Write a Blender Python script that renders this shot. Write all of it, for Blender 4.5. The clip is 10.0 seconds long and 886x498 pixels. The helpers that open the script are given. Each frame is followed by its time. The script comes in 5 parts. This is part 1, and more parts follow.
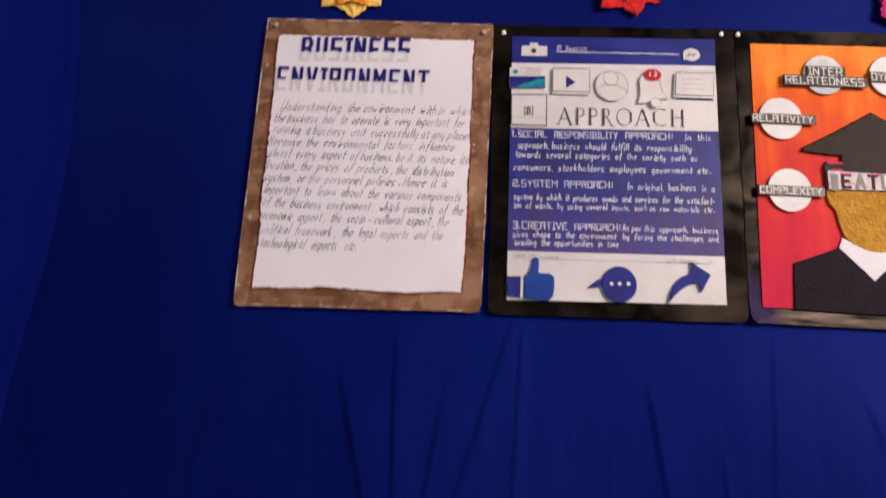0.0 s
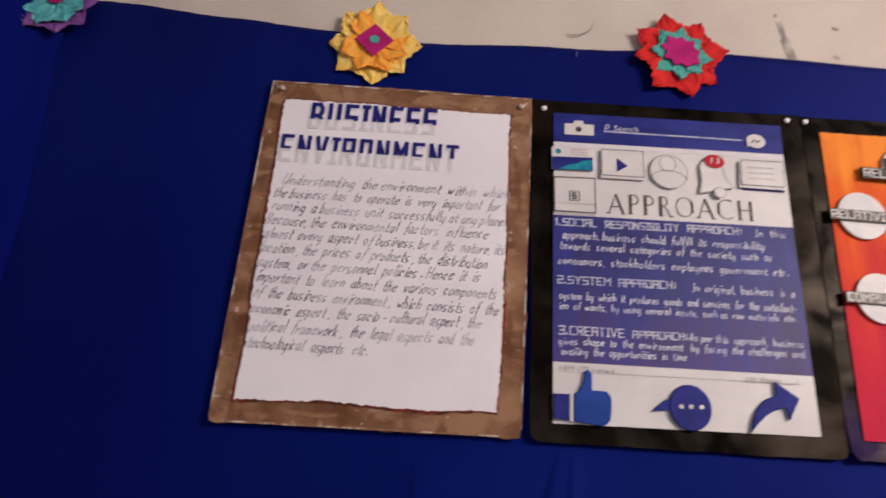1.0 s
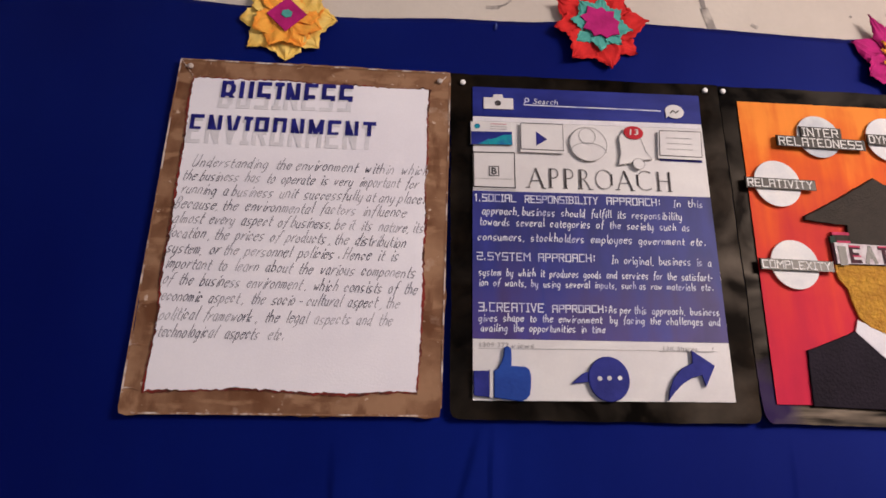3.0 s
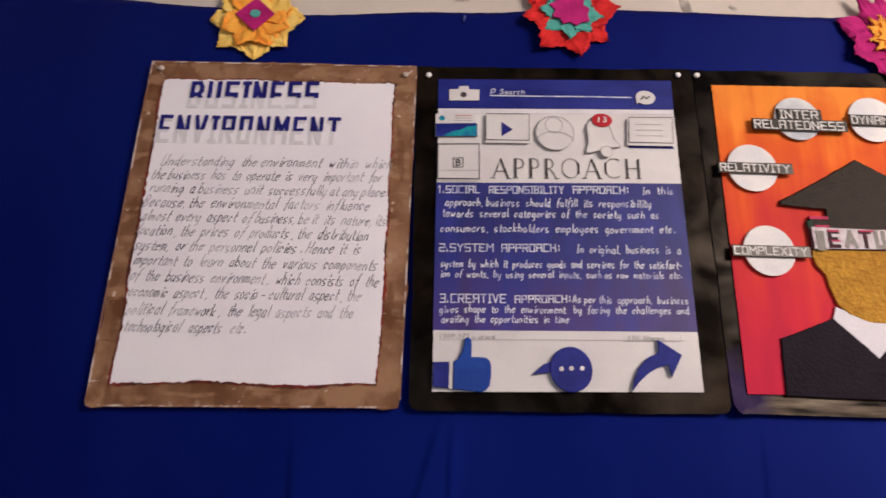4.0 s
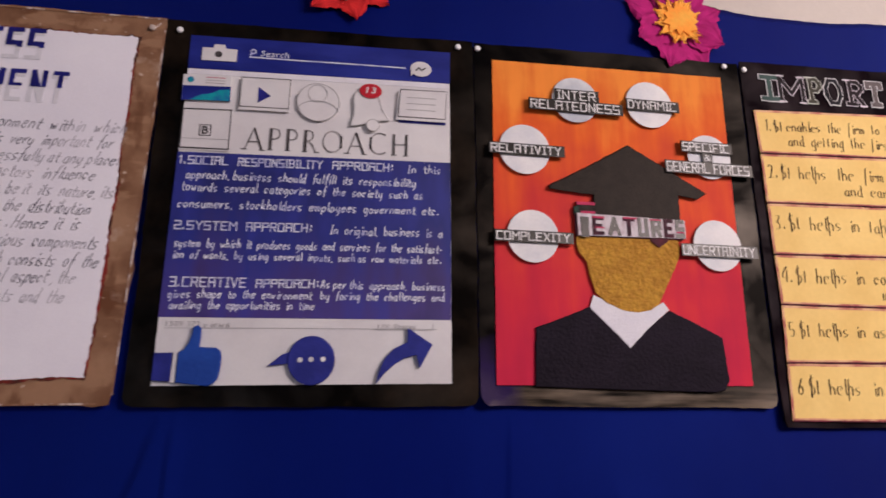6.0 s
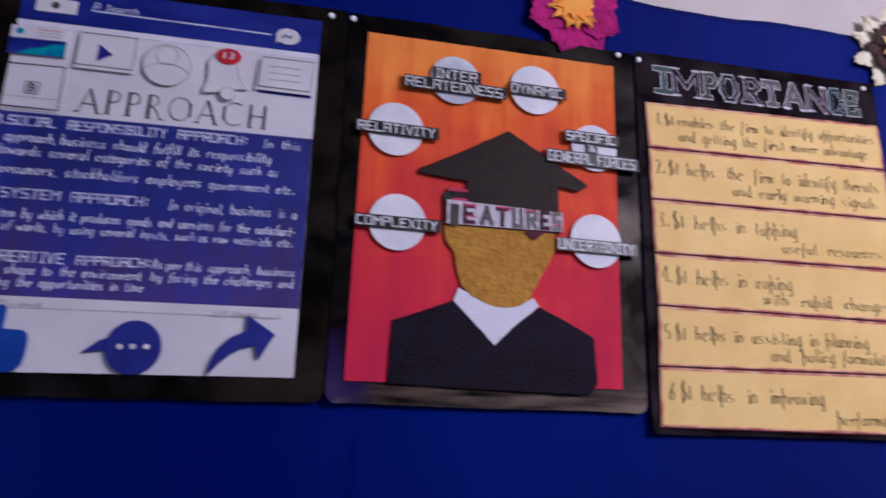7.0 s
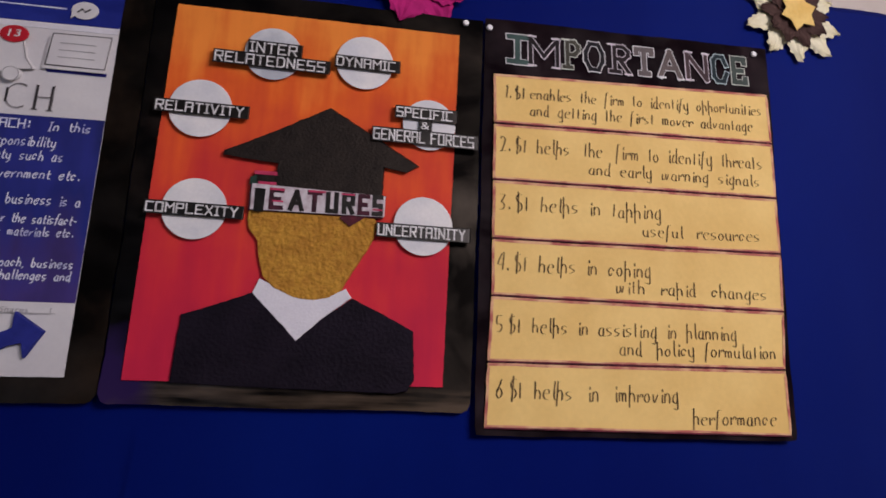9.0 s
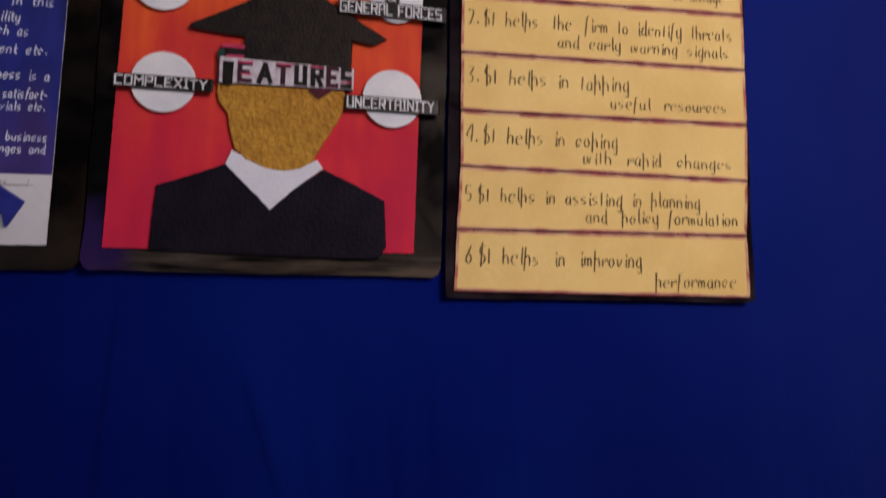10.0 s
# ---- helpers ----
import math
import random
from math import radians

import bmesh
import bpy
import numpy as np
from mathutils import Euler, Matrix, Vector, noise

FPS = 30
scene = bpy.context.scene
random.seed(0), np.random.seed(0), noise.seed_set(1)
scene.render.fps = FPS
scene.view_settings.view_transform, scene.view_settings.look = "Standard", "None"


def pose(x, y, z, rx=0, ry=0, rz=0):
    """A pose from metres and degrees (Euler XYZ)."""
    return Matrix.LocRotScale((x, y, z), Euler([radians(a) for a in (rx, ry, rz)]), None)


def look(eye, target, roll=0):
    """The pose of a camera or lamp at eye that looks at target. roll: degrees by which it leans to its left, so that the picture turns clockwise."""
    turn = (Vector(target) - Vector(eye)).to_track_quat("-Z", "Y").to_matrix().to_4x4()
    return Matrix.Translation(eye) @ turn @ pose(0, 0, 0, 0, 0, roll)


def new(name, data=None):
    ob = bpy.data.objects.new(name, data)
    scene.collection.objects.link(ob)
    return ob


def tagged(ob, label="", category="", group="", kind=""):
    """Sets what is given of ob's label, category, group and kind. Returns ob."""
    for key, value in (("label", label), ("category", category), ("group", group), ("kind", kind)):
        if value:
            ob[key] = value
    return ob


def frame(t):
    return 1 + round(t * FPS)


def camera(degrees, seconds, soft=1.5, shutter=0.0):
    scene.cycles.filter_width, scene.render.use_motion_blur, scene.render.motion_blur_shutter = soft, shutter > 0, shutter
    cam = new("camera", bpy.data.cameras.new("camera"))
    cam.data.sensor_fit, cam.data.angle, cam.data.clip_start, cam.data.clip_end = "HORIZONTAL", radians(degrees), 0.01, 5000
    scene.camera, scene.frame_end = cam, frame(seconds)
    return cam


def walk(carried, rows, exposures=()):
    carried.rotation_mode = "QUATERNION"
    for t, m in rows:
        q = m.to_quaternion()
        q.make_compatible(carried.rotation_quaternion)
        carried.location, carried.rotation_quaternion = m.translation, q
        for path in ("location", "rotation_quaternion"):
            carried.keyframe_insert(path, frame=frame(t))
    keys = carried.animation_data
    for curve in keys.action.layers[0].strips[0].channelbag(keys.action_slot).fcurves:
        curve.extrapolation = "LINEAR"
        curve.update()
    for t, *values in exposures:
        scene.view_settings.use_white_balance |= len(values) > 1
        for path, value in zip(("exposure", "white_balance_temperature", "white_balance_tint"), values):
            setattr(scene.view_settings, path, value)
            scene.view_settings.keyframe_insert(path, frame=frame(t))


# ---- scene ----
cam = camera(66.5, 10.0, soft=1.6, shutter=0.45)
PATH = [
    (0, (-0.127, 0.024, 1.486), (-0.147, 1.974, 1.931), 2.9),
    (0.2, (-0.168, 0.06, 1.51), (-0.152, 1.991, 2.03), 1.3),
    (0.3, (-0.166, 0.067, 1.531), (-0.169, 1.996, 2.057), 0.9),
    (0.4, (-0.178, 0.138, 1.525), (-0.130, 2.040, 2.140), 0.7),
    (0.5, (-0.194, 0.158, 1.537), (-0.119, 2.052, 2.176), 1.2),
    (0.6, (-0.219, 0.188, 1.537), (-0.063, 2.056, 2.233), 0.9),
    (0.7, (-0.221, 0.2, 1.52), (-0.074, 2.053, 2.257), 1.0),
    (0.8, (-0.25, 0.236, 1.544), (-0.099, 2.096, 2.265), 1.8),
    (0.9, (-0.255, 0.282, 1.536), (-0.157, 2.130, 2.294), 3.6),
    (1, (-0.243, 0.285, 1.554), (-0.197, 2.148, 2.281), 4.2),
    (1.2, (-0.249, 0.302, 1.553), (-0.255, 2.168, 2.274), 3.4),
    (1.5, (-0.239, 0.314, 1.572), (-0.232, 2.192, 2.26), 3.1),
    (1.8, (-0.248, 0.323, 1.562), (-0.135, 2.186, 2.281), 2.1),
    (2, (-0.231, 0.322, 1.567), (-0.123, 2.194, 2.264), 1.8),
    (2.3, (-0.219, 0.318, 1.566), (-0.101, 2.198, 2.238), 1.7),
    (2.5, (-0.212, 0.314, 1.568), (-0.059, 2.192, 2.237), 1.4),
    (2.7, (-0.201, 0.298, 1.575), (-0.005, 2.176, 2.236), 1.0),
    (3.8, (-0.015, 0.294, 1.542), (-0.023, 2.172, 2.23), 2.5),
    (4, (-0.008, 0.292, 1.556), (0.03, 2.177, 2.222), 1.4),
    (4.2, (0.002, 0.288, 1.572), (0.088, 2.175, 2.227), 1.1),
    (4.4, (0.017, 0.319, 1.562), (0.209, 2.185, 2.253), 2.8),
    (4.5, (0.011, 0.332, 1.559), (0.27, 2.188, 2.256), 2.5),
    (4.7, (0.019, 0.349, 1.548), (0.354, 2.204, 2.217), 1.1),
    (5, (0.084, 0.343, 1.568), (0.342, 2.229, 2.18), -0.5),
    (5.2, (0.126, 0.334, 1.597), (0.361, 2.238, 2.162), -1.5),
    (5.5, (0.202, 0.338, 1.607), (0.452, 2.243, 2.16), -2.0),
    (5.7, (0.224, 0.343, 1.61), (0.526, 2.238, 2.176), -0.7),
    (6.8, (0.444, 0.393, 1.613), (0.785, 2.271, 2.209), 1.1),
    (7, (0.463, 0.405, 1.623), (0.905, 2.27, 2.195), 1.3),
    (7.2, (0.5, 0.395, 1.628), (1.0, 2.253, 2.174), 1.0),
    (7.5, (0.527, 0.425, 1.624), (1.098, 2.258, 2.184), 0.4),
    (7.8, (0.601, 0.408, 1.637), (1.037, 2.274, 2.208), 2.1),
    (8, (0.636, 0.413, 1.632), (0.994, 2.299, 2.193), 2.8),
    (8.2, (0.669, 0.418, 1.631), (1.081, 2.293, 2.195), 1.5),
    (8.3, (0.681, 0.433, 1.632), (1.143, 2.293, 2.203), 1.0),
    (8.5, (0.712, 0.428, 1.654), (1.209, 2.291, 2.186), 0.9),
    (8.6, (0.722, 0.440, 1.637), (1.242, 2.280, 2.224), 0.2),
    (8.8, (0.78, 0.41, 1.659), (1.218, 2.28, 2.216), 1.3),
    (9, (0.839, 0.409, 1.666), (1.199, 2.308, 2.183), 1.4),
    (9.2, (0.853, 0.389, 1.644), (1.226, 2.285, 2.163), 0.5),
    (9.3, (0.857, 0.415, 1.627), (1.245, 2.301, 2.169), 0.0),
    (9.5, (0.877, 0.394, 1.623), (1.259, 2.295, 2.111), 0.1),
    (9.7, (0.886, 0.399, 1.597), (1.263, 2.315, 2.029), 0.5),
    (10, (0.881, 0.389, 1.568), (1.264, 2.328, 1.871), 0.2),
]
EXPOSURES = [(0.0, 0.17, 6250, 12), (1.0, -0.04, 6200, 12), (2.5, 0.01, 6200, 12), (4.5, -0.04, 6250, 11), (5.2, -0.19, 6200, 14), (5.7, -0.28, 6150, 15), (7.0, -0.64, 4850, 25), (8.0, -0.74, 4950, 22), (9.0, -0.84, 5550, 14), (10.0, -0.92, 5600, 14)]
walk(cam, [(t, look(eye, target, roll)) for t, eye, target, roll in PATH], EXPOSURES)

# ---- light ----
world = bpy.data.worlds.new("world")
world.use_nodes = True
world.node_tree.nodes["Background"].inputs[0].default_value = (0.6, 0.7, 1.0, 1)
world.node_tree.nodes["Background"].inputs[1].default_value = 0.05
scene.world = world


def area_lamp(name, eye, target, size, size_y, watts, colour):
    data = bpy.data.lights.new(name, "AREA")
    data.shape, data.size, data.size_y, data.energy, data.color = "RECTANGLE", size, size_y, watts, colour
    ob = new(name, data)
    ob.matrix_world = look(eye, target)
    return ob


# unseen key lamp up to the right, set from the shadows' direction
area_lamp("key_lamp", (2.55, -1.2, 2.85), (0.6, 1.5, 1.95), 1.5, 0.85, 120, (1.0, 0.84, 0.75))
# added cool fill lamp from behind on the left; no such source is seen
area_lamp("cool_fill_lamp", (-0.7, -2.9, 1.7), (-0.2, 1.5, 1.8), 1.4, 1.2, 15, (0.62, 0.76, 1.0))

# ---- materials ----


def material(name, colour, rough=0.8, second=None, scale=6.0, stretch=(1, 1, 1), spread=(0.4, 0.62), grain=0.08,
             grain_scale=220.0, bump=0.15, bump_scale=350.0, bump_deep=0.002, harsh=0.5, detail=6.0, metal=0.0, sheen=0.0, blotch_bump=0.0, gloss=0.2, tint=(1, 1, 1), patchy=0.0):
    """Paint, paper or cloth: two colours mixed by a blotchy noise, a fine grain and a fine relief, in metres."""
    m = bpy.data.materials.new(name)
    m.use_nodes = True
    nodes, links = m.node_tree.nodes, m.node_tree.links
    shader = nodes["Principled BSDF"]
    shader.inputs["Roughness"].default_value = rough
    shader.inputs["Metallic"].default_value = metal
    shader.inputs["Sheen Weight"].default_value = sheen
    shader.inputs["Specular IOR Level"].default_value = gloss
    shader.inputs["Specular Tint"].default_value = (*tint, 1)
    coords = nodes.new("ShaderNodeTexCoord")
    mapping = nodes.new("ShaderNodeMapping")
    mapping.inputs["Scale"].default_value = stretch
    links.new(coords.outputs["Object"], mapping.inputs["Vector"])
    blotch = nodes.new("ShaderNodeTexNoise")
    blotch.inputs["Scale"].default_value, blotch.inputs["Detail"].default_value = scale, detail
    blotch.inputs["Roughness"].default_value = harsh
    links.new(mapping.outputs["Vector"], blotch.inputs["Vector"])
    ramp = nodes.new("ShaderNodeMapRange")
    ramp.inputs["From Min"].default_value, ramp.inputs["From Max"].default_value = spread
    links.new(blotch.outputs["Fac"], ramp.inputs["Value"])
    mix = nodes.new("ShaderNodeMix")
    mix.data_type = "RGBA"
    mix.inputs["A"].default_value = (*colour, 1)
    mix.inputs["B"].default_value = (*(second or [c * 0.82 for c in colour]), 1)
    links.new(ramp.outputs["Result"], mix.inputs["Factor"])
    fine = nodes.new("ShaderNodeTexNoise")
    fine.inputs["Scale"].default_value, fine.inputs["Detail"].default_value = grain_scale, 3
    links.new(coords.outputs["Object"], fine.inputs["Vector"])
    shade = nodes.new("ShaderNodeMapRange")
    shade.inputs["To Min"].default_value, shade.inputs["To Max"].default_value = 1 - grain, 1 + grain
    links.new(fine.outputs["Fac"], shade.inputs["Value"])
    times = nodes.new("ShaderNodeVectorMath")
    times.operation = "SCALE"
    links.new(mix.outputs["Result"], times.inputs[0])
    links.new(shade.outputs["Result"], times.inputs["Scale"])
    links.new(times.outputs["Vector"], shader.inputs["Base Color"])
    relief = nodes.new("ShaderNodeTexNoise")
    relief.inputs["Scale"].default_value, relief.inputs["Detail"].default_value = bump_scale, 4
    links.new(coords.outputs["Object"], relief.inputs["Vector"])
    dents = nodes.new("ShaderNodeBump")
    dents.inputs["Strength"].default_value, dents.inputs["Distance"].default_value = bump, bump_deep
    links.new(relief.outputs["Fac"], dents.inputs["Height"])
    if blotch_bump:
        waves = nodes.new("ShaderNodeBump")
        waves.inputs["Strength"].default_value, waves.inputs["Distance"].default_value = blotch_bump, 0.02
        links.new(blotch.outputs["Fac"], waves.inputs["Height"])
        links.new(waves.outputs["Normal"], dents.inputs["Normal"])
    links.new(dents.outputs["Normal"], shader.inputs["Normal"])
    if patchy:
        coats = nodes.new("ShaderNodeTexNoise")
        coats.inputs["Scale"].default_value, coats.inputs["Detail"].default_value, coats.inputs["Distortion"].default_value = patchy, 4, 0.6
        links.new(coords.outputs["Object"], coats.inputs["Vector"])
        shine = nodes.new("ShaderNodeMapRange")
        shine.inputs["From Min"].default_value, shine.inputs["From Max"].default_value = 0.40, 0.72
        shine.inputs["To Min"].default_value, shine.inputs["To Max"].default_value = gloss * 0.15, gloss * 2.2
        links.new(coats.outputs["Fac"], shine.inputs["Value"])
        links.new(shine.outputs["Result"], shader.inputs["Specular IOR Level"])
    return m


def graded(name, low, high, colours, streak=0.35, rough=0.5, uneven=0.08, gloss=0.3):
    """Paint brushed from one colour into the next up the sheet (object z from low to high), with upright brush streaks."""
    m = bpy.data.materials.new(name)
    m.use_nodes = True
    nodes, links = m.node_tree.nodes, m.node_tree.links
    shader = nodes["Principled BSDF"]
    shader.inputs["Roughness"].default_value = rough
    shader.inputs["Specular IOR Level"].default_value = gloss
    coords = nodes.new("ShaderNodeTexCoord")
    split = nodes.new("ShaderNodeSeparateXYZ")
    links.new(coords.outputs["Object"], split.inputs["Vector"])
    place = nodes.new("ShaderNodeMapRange")
    place.inputs["From Min"].default_value, place.inputs["From Max"].default_value = low, high
    links.new(split.outputs["Z"], place.inputs["Value"])
    mapping = nodes.new("ShaderNodeMapping")
    mapping.inputs["Scale"].default_value = (1, 1, 0.16)
    links.new(coords.outputs["Object"], mapping.inputs["Vector"])
    brush = nodes.new("ShaderNodeTexNoise")
    brush.inputs["Scale"].default_value, brush.inputs["Detail"].default_value = 26, 6
    links.new(mapping.outputs["Vector"], brush.inputs["Vector"])
    cloud = nodes.new("ShaderNodeTexNoise")
    cloud.inputs["Scale"].default_value, cloud.inputs["Detail"].default_value = 7, 4
    links.new(coords.outputs["Object"], cloud.inputs["Vector"])
    both = nodes.new("ShaderNodeMath")
    both.operation = "ADD"
    links.new(brush.outputs["Fac"], both.inputs[0])
    links.new(cloud.outputs["Fac"], both.inputs[1])
    stray = nodes.new("ShaderNodeMapRange")
    stray.inputs["From Min"].default_value, stray.inputs["From Max"].default_value = 0.6, 1.4
    stray.inputs["To Min"].default_value, stray.inputs["To Max"].default_value = -streak, streak
    links.new(both.outputs["Value"], stray.inputs["Value"])
    add = nodes.new("ShaderNodeMath")
    add.operation = "ADD"
    links.new(place.outputs["Result"], add.inputs[0])
    links.new(stray.outputs["Result"], add.inputs[1])
    ramp = nodes.new("ShaderNodeValToRGB")
    while len(ramp.color_ramp.elements) < len(colours):
        ramp.color_ramp.elements.new(0.5)
    for element, (at, colour) in zip(ramp.color_ramp.elements, colours):
        element.position, element.color = at, (*colour, 1)
    links.new(add.outputs["Value"], ramp.inputs["Fac"])
    tone = nodes.new("ShaderNodeMapRange")
    tone.inputs["From Min"].default_value, tone.inputs["From Max"].default_value = 0.7, 1.3
    tone.inputs["To Min"].default_value, tone.inputs["To Max"].default_value = 1 - uneven, 1 + uneven
    links.new(both.outputs["Value"], tone.inputs["Value"])
    times = nodes.new("ShaderNodeVectorMath")
    times.operation = "SCALE"
    links.new(ramp.outputs["Color"], times.inputs[0])
    links.new(tone.outputs["Result"], times.inputs["Scale"])
    links.new(times.outputs["Vector"], shader.inputs["Base Color"])
    dents = nodes.new("ShaderNodeBump")
    dents.inputs["Strength"].default_value, dents.inputs["Distance"].default_value = 0.12, 0.002
    links.new(brush.outputs["Fac"], dents.inputs["Height"])
    links.new(dents.outputs["Normal"], shader.inputs["Normal"])
    return m


def washed(name, deep, thin, bare):
    """Watercolour brushed on card: soft pools of deep and thin paint, brush bands across, and rubbed specks of bare card."""
    m = material(name, deep, 0.7, thin, 9.0, (1, 1, 1), (0.36, 0.64), grain=0.10, grain_scale=60, bump=0.2, detail=4.0, harsh=0.5, gloss=0.12)
    nodes, links = m.node_tree.nodes, m.node_tree.links
    shader = nodes["Principled BSDF"]
    wash = shader.inputs["Base Color"].links[0].from_socket
    coords = next(n for n in nodes if n.type == "TEX_COORD")
    last = wash
    for scale, stretch, low, high, colour, most in ((12.0, (1, 1, 2.6), 0.52, 0.60, thin, 0.8), (11.0, (2.4, 1, 1), 0.55, 0.64, deep, 0.7), (16.0, (1, 1, 1), 0.63, 0.72, bare, 0.45), (48.0, (1, 1, 1), 0.65, 0.70, bare, 0.85)):
        mapping = nodes.new("ShaderNodeMapping")
        mapping.inputs["Scale"].default_value = stretch
        mapping.inputs["Location"].default_value = (scale, 0, scale * 0.3)
        links.new(coords.outputs["Object"], mapping.inputs["Vector"])
        spots = nodes.new("ShaderNodeTexNoise")
        spots.inputs["Scale"].default_value, spots.inputs["Detail"].default_value = scale, 4
        links.new(mapping.outputs["Vector"], spots.inputs["Vector"])
        ramp = nodes.new("ShaderNodeMapRange")
        ramp.inputs["From Min"].default_value, ramp.inputs["From Max"].default_value = low, high
        ramp.inputs["To Max"].default_value = most
        links.new(spots.outputs["Fac"], ramp.inputs["Value"])
        mix = nodes.new("ShaderNodeMix")
        mix.data_type = "RGBA"
        mix.inputs["B"].default_value = (*colour, 1)
        links.new(ramp.outputs["Result"], mix.inputs["Factor"])
        links.new(last, mix.inputs["A"])
        last = mix.outputs["Result"]
    links.new(last, shader.inputs["Base Color"])
    return m


def stained(m, place, core, reach, colour, gloss=0.03):
    """Painted-in reflected tint round a place of the thing, with a ragged outline."""
    nodes, links = m.node_tree.nodes, m.node_tree.links
    shader = nodes["Principled BSDF"]
    under = shader.inputs["Base Color"].links[0].from_socket
    coords = next(n for n in nodes if n.type == "TEX_COORD")
    rough = nodes.new("ShaderNodeTexNoise")
    rough.inputs["Scale"].default_value = 14.0
    links.new(coords.outputs["Object"], rough.inputs["Vector"])
    far = nodes.new("ShaderNodeVectorMath")
    far.operation = "DISTANCE"
    far.inputs[1].default_value = place
    links.new(coords.outputs["Object"], far.inputs[0])
    add = nodes.new("ShaderNodeMath")
    add.operation = "MULTIPLY_ADD"
    add.inputs[1].default_value = 0.10
    links.new(rough.outputs["Fac"], add.inputs[0])
    links.new(far.outputs["Value"], add.inputs[2])
    ramp = nodes.new("ShaderNodeMapRange")
    ramp.inputs["From Min"].default_value, ramp.inputs["From Max"].default_value = core + 0.05, reach + 0.05
    ramp.inputs["To Min"].default_value, ramp.inputs["To Max"].default_value = 1.0, 0.0
    links.new(add.outputs["Value"], ramp.inputs["Value"])
    mix = nodes.new("ShaderNodeMix")
    mix.data_type = "RGBA"
    mix.inputs["B"].default_value = (*colour, 1)
    links.new(ramp.outputs["Result"], mix.inputs["Factor"])
    links.new(under, mix.inputs["A"])
    links.new(mix.outputs["Result"], shader.inputs["Base Color"])
    blend_gloss(m, ramp.outputs["Result"], gloss)
    return m


def blend_gloss(m, mask, gloss):
    """Another gloss where the mask is one."""
    nodes, links = m.node_tree.nodes, m.node_tree.links
    level = nodes["Principled BSDF"].inputs["Specular IOR Level"]
    mix = nodes.new("ShaderNodeMix")
    mix.inputs["A"].default_value, mix.inputs["B"].default_value = level.default_value, gloss
    if level.links:
        links.new(level.links[0].from_socket, mix.inputs["A"])
    links.new(mask, mix.inputs["Factor"])
    links.new(mix.outputs["Result"], level)


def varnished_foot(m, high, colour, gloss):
    """Brown sheen painted along a card's foot: a band brushed lengthwise, broken in places."""
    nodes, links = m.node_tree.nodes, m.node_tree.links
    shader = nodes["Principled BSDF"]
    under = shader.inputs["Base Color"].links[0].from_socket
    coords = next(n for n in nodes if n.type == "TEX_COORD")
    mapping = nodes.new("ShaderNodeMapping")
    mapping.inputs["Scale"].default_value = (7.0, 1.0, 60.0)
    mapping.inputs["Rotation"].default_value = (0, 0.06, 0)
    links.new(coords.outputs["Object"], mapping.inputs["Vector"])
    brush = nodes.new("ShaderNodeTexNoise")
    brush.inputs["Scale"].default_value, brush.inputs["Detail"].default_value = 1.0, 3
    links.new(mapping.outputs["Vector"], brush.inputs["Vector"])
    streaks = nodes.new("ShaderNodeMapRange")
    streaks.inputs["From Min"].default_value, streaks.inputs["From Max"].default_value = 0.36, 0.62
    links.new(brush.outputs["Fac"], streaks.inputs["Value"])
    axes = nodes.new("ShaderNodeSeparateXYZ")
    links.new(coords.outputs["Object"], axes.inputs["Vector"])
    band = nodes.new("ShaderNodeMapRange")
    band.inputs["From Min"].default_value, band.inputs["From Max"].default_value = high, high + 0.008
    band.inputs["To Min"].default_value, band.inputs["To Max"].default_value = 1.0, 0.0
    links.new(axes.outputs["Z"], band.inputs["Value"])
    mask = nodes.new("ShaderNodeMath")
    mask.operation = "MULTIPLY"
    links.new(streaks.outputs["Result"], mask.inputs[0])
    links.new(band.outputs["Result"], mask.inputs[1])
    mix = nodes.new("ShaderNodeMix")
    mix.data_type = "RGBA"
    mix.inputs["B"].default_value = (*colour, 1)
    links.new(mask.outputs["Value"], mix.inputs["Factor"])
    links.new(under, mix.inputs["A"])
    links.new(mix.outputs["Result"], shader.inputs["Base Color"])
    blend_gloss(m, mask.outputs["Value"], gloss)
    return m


BLUE_CLOTH = material("blue_cloth", (0.0020, 0.0048, 0.080), 0.58, (0.0032, 0.0085, 0.106), 2.0, (1, 1, 0.5), bump=0.25, bump_scale=900, grain=0.12, grain_scale=500, blotch_bump=0.10, gloss=0.45, tint=(0.02, 0.075, 1.0))
SIDE_CLOTH = material("side_cloth", (0.0025, 0.0052, 0.098), 0.7, (0.0036, 0.0080, 0.120), 3.0, (1, 1, 0.4), bump=0.25, bump_scale=900, grain=0.1, gloss=0.3, tint=(0.02, 0.06, 1.0))
PLASTER = material("plaster", (0.60, 0.54, 0.475), 0.85, (0.53, 0.47, 0.415), 3.0, bump=0.3, bump_scale=90, grain=0.04, grain_scale=60)
ROOM_PAINT = material("room_paint", (0.62, 0.58, 0.52), 0.9, None, 2.0)
FLOOR_STONE = material("floor_stone", (0.30, 0.27, 0.24), 0.5, None, 8.0)
SMUDGE = material("smudge", (0.060, 0.080, 0.240), 0.8, (0.020, 0.030, 0.150), 60.0)
SCUFF = material("scuff", (0.27, 0.24, 0.22), 0.9, (0.50, 0.45, 0.40), 25.0)
WHITE_PAPER = material("white_paper", (0.84, 0.815, 0.855), 0.85, (0.79, 0.76, 0.81), 5.0, bump=0.12, bump_scale=260, grain=0.03)
CARD_WHITE = material("card_white", (0.68, 0.66, 0.65), 0.5, (0.61, 0.585, 0.585), 9.0, grain=0.04, bump=0.08, gloss=0.5)
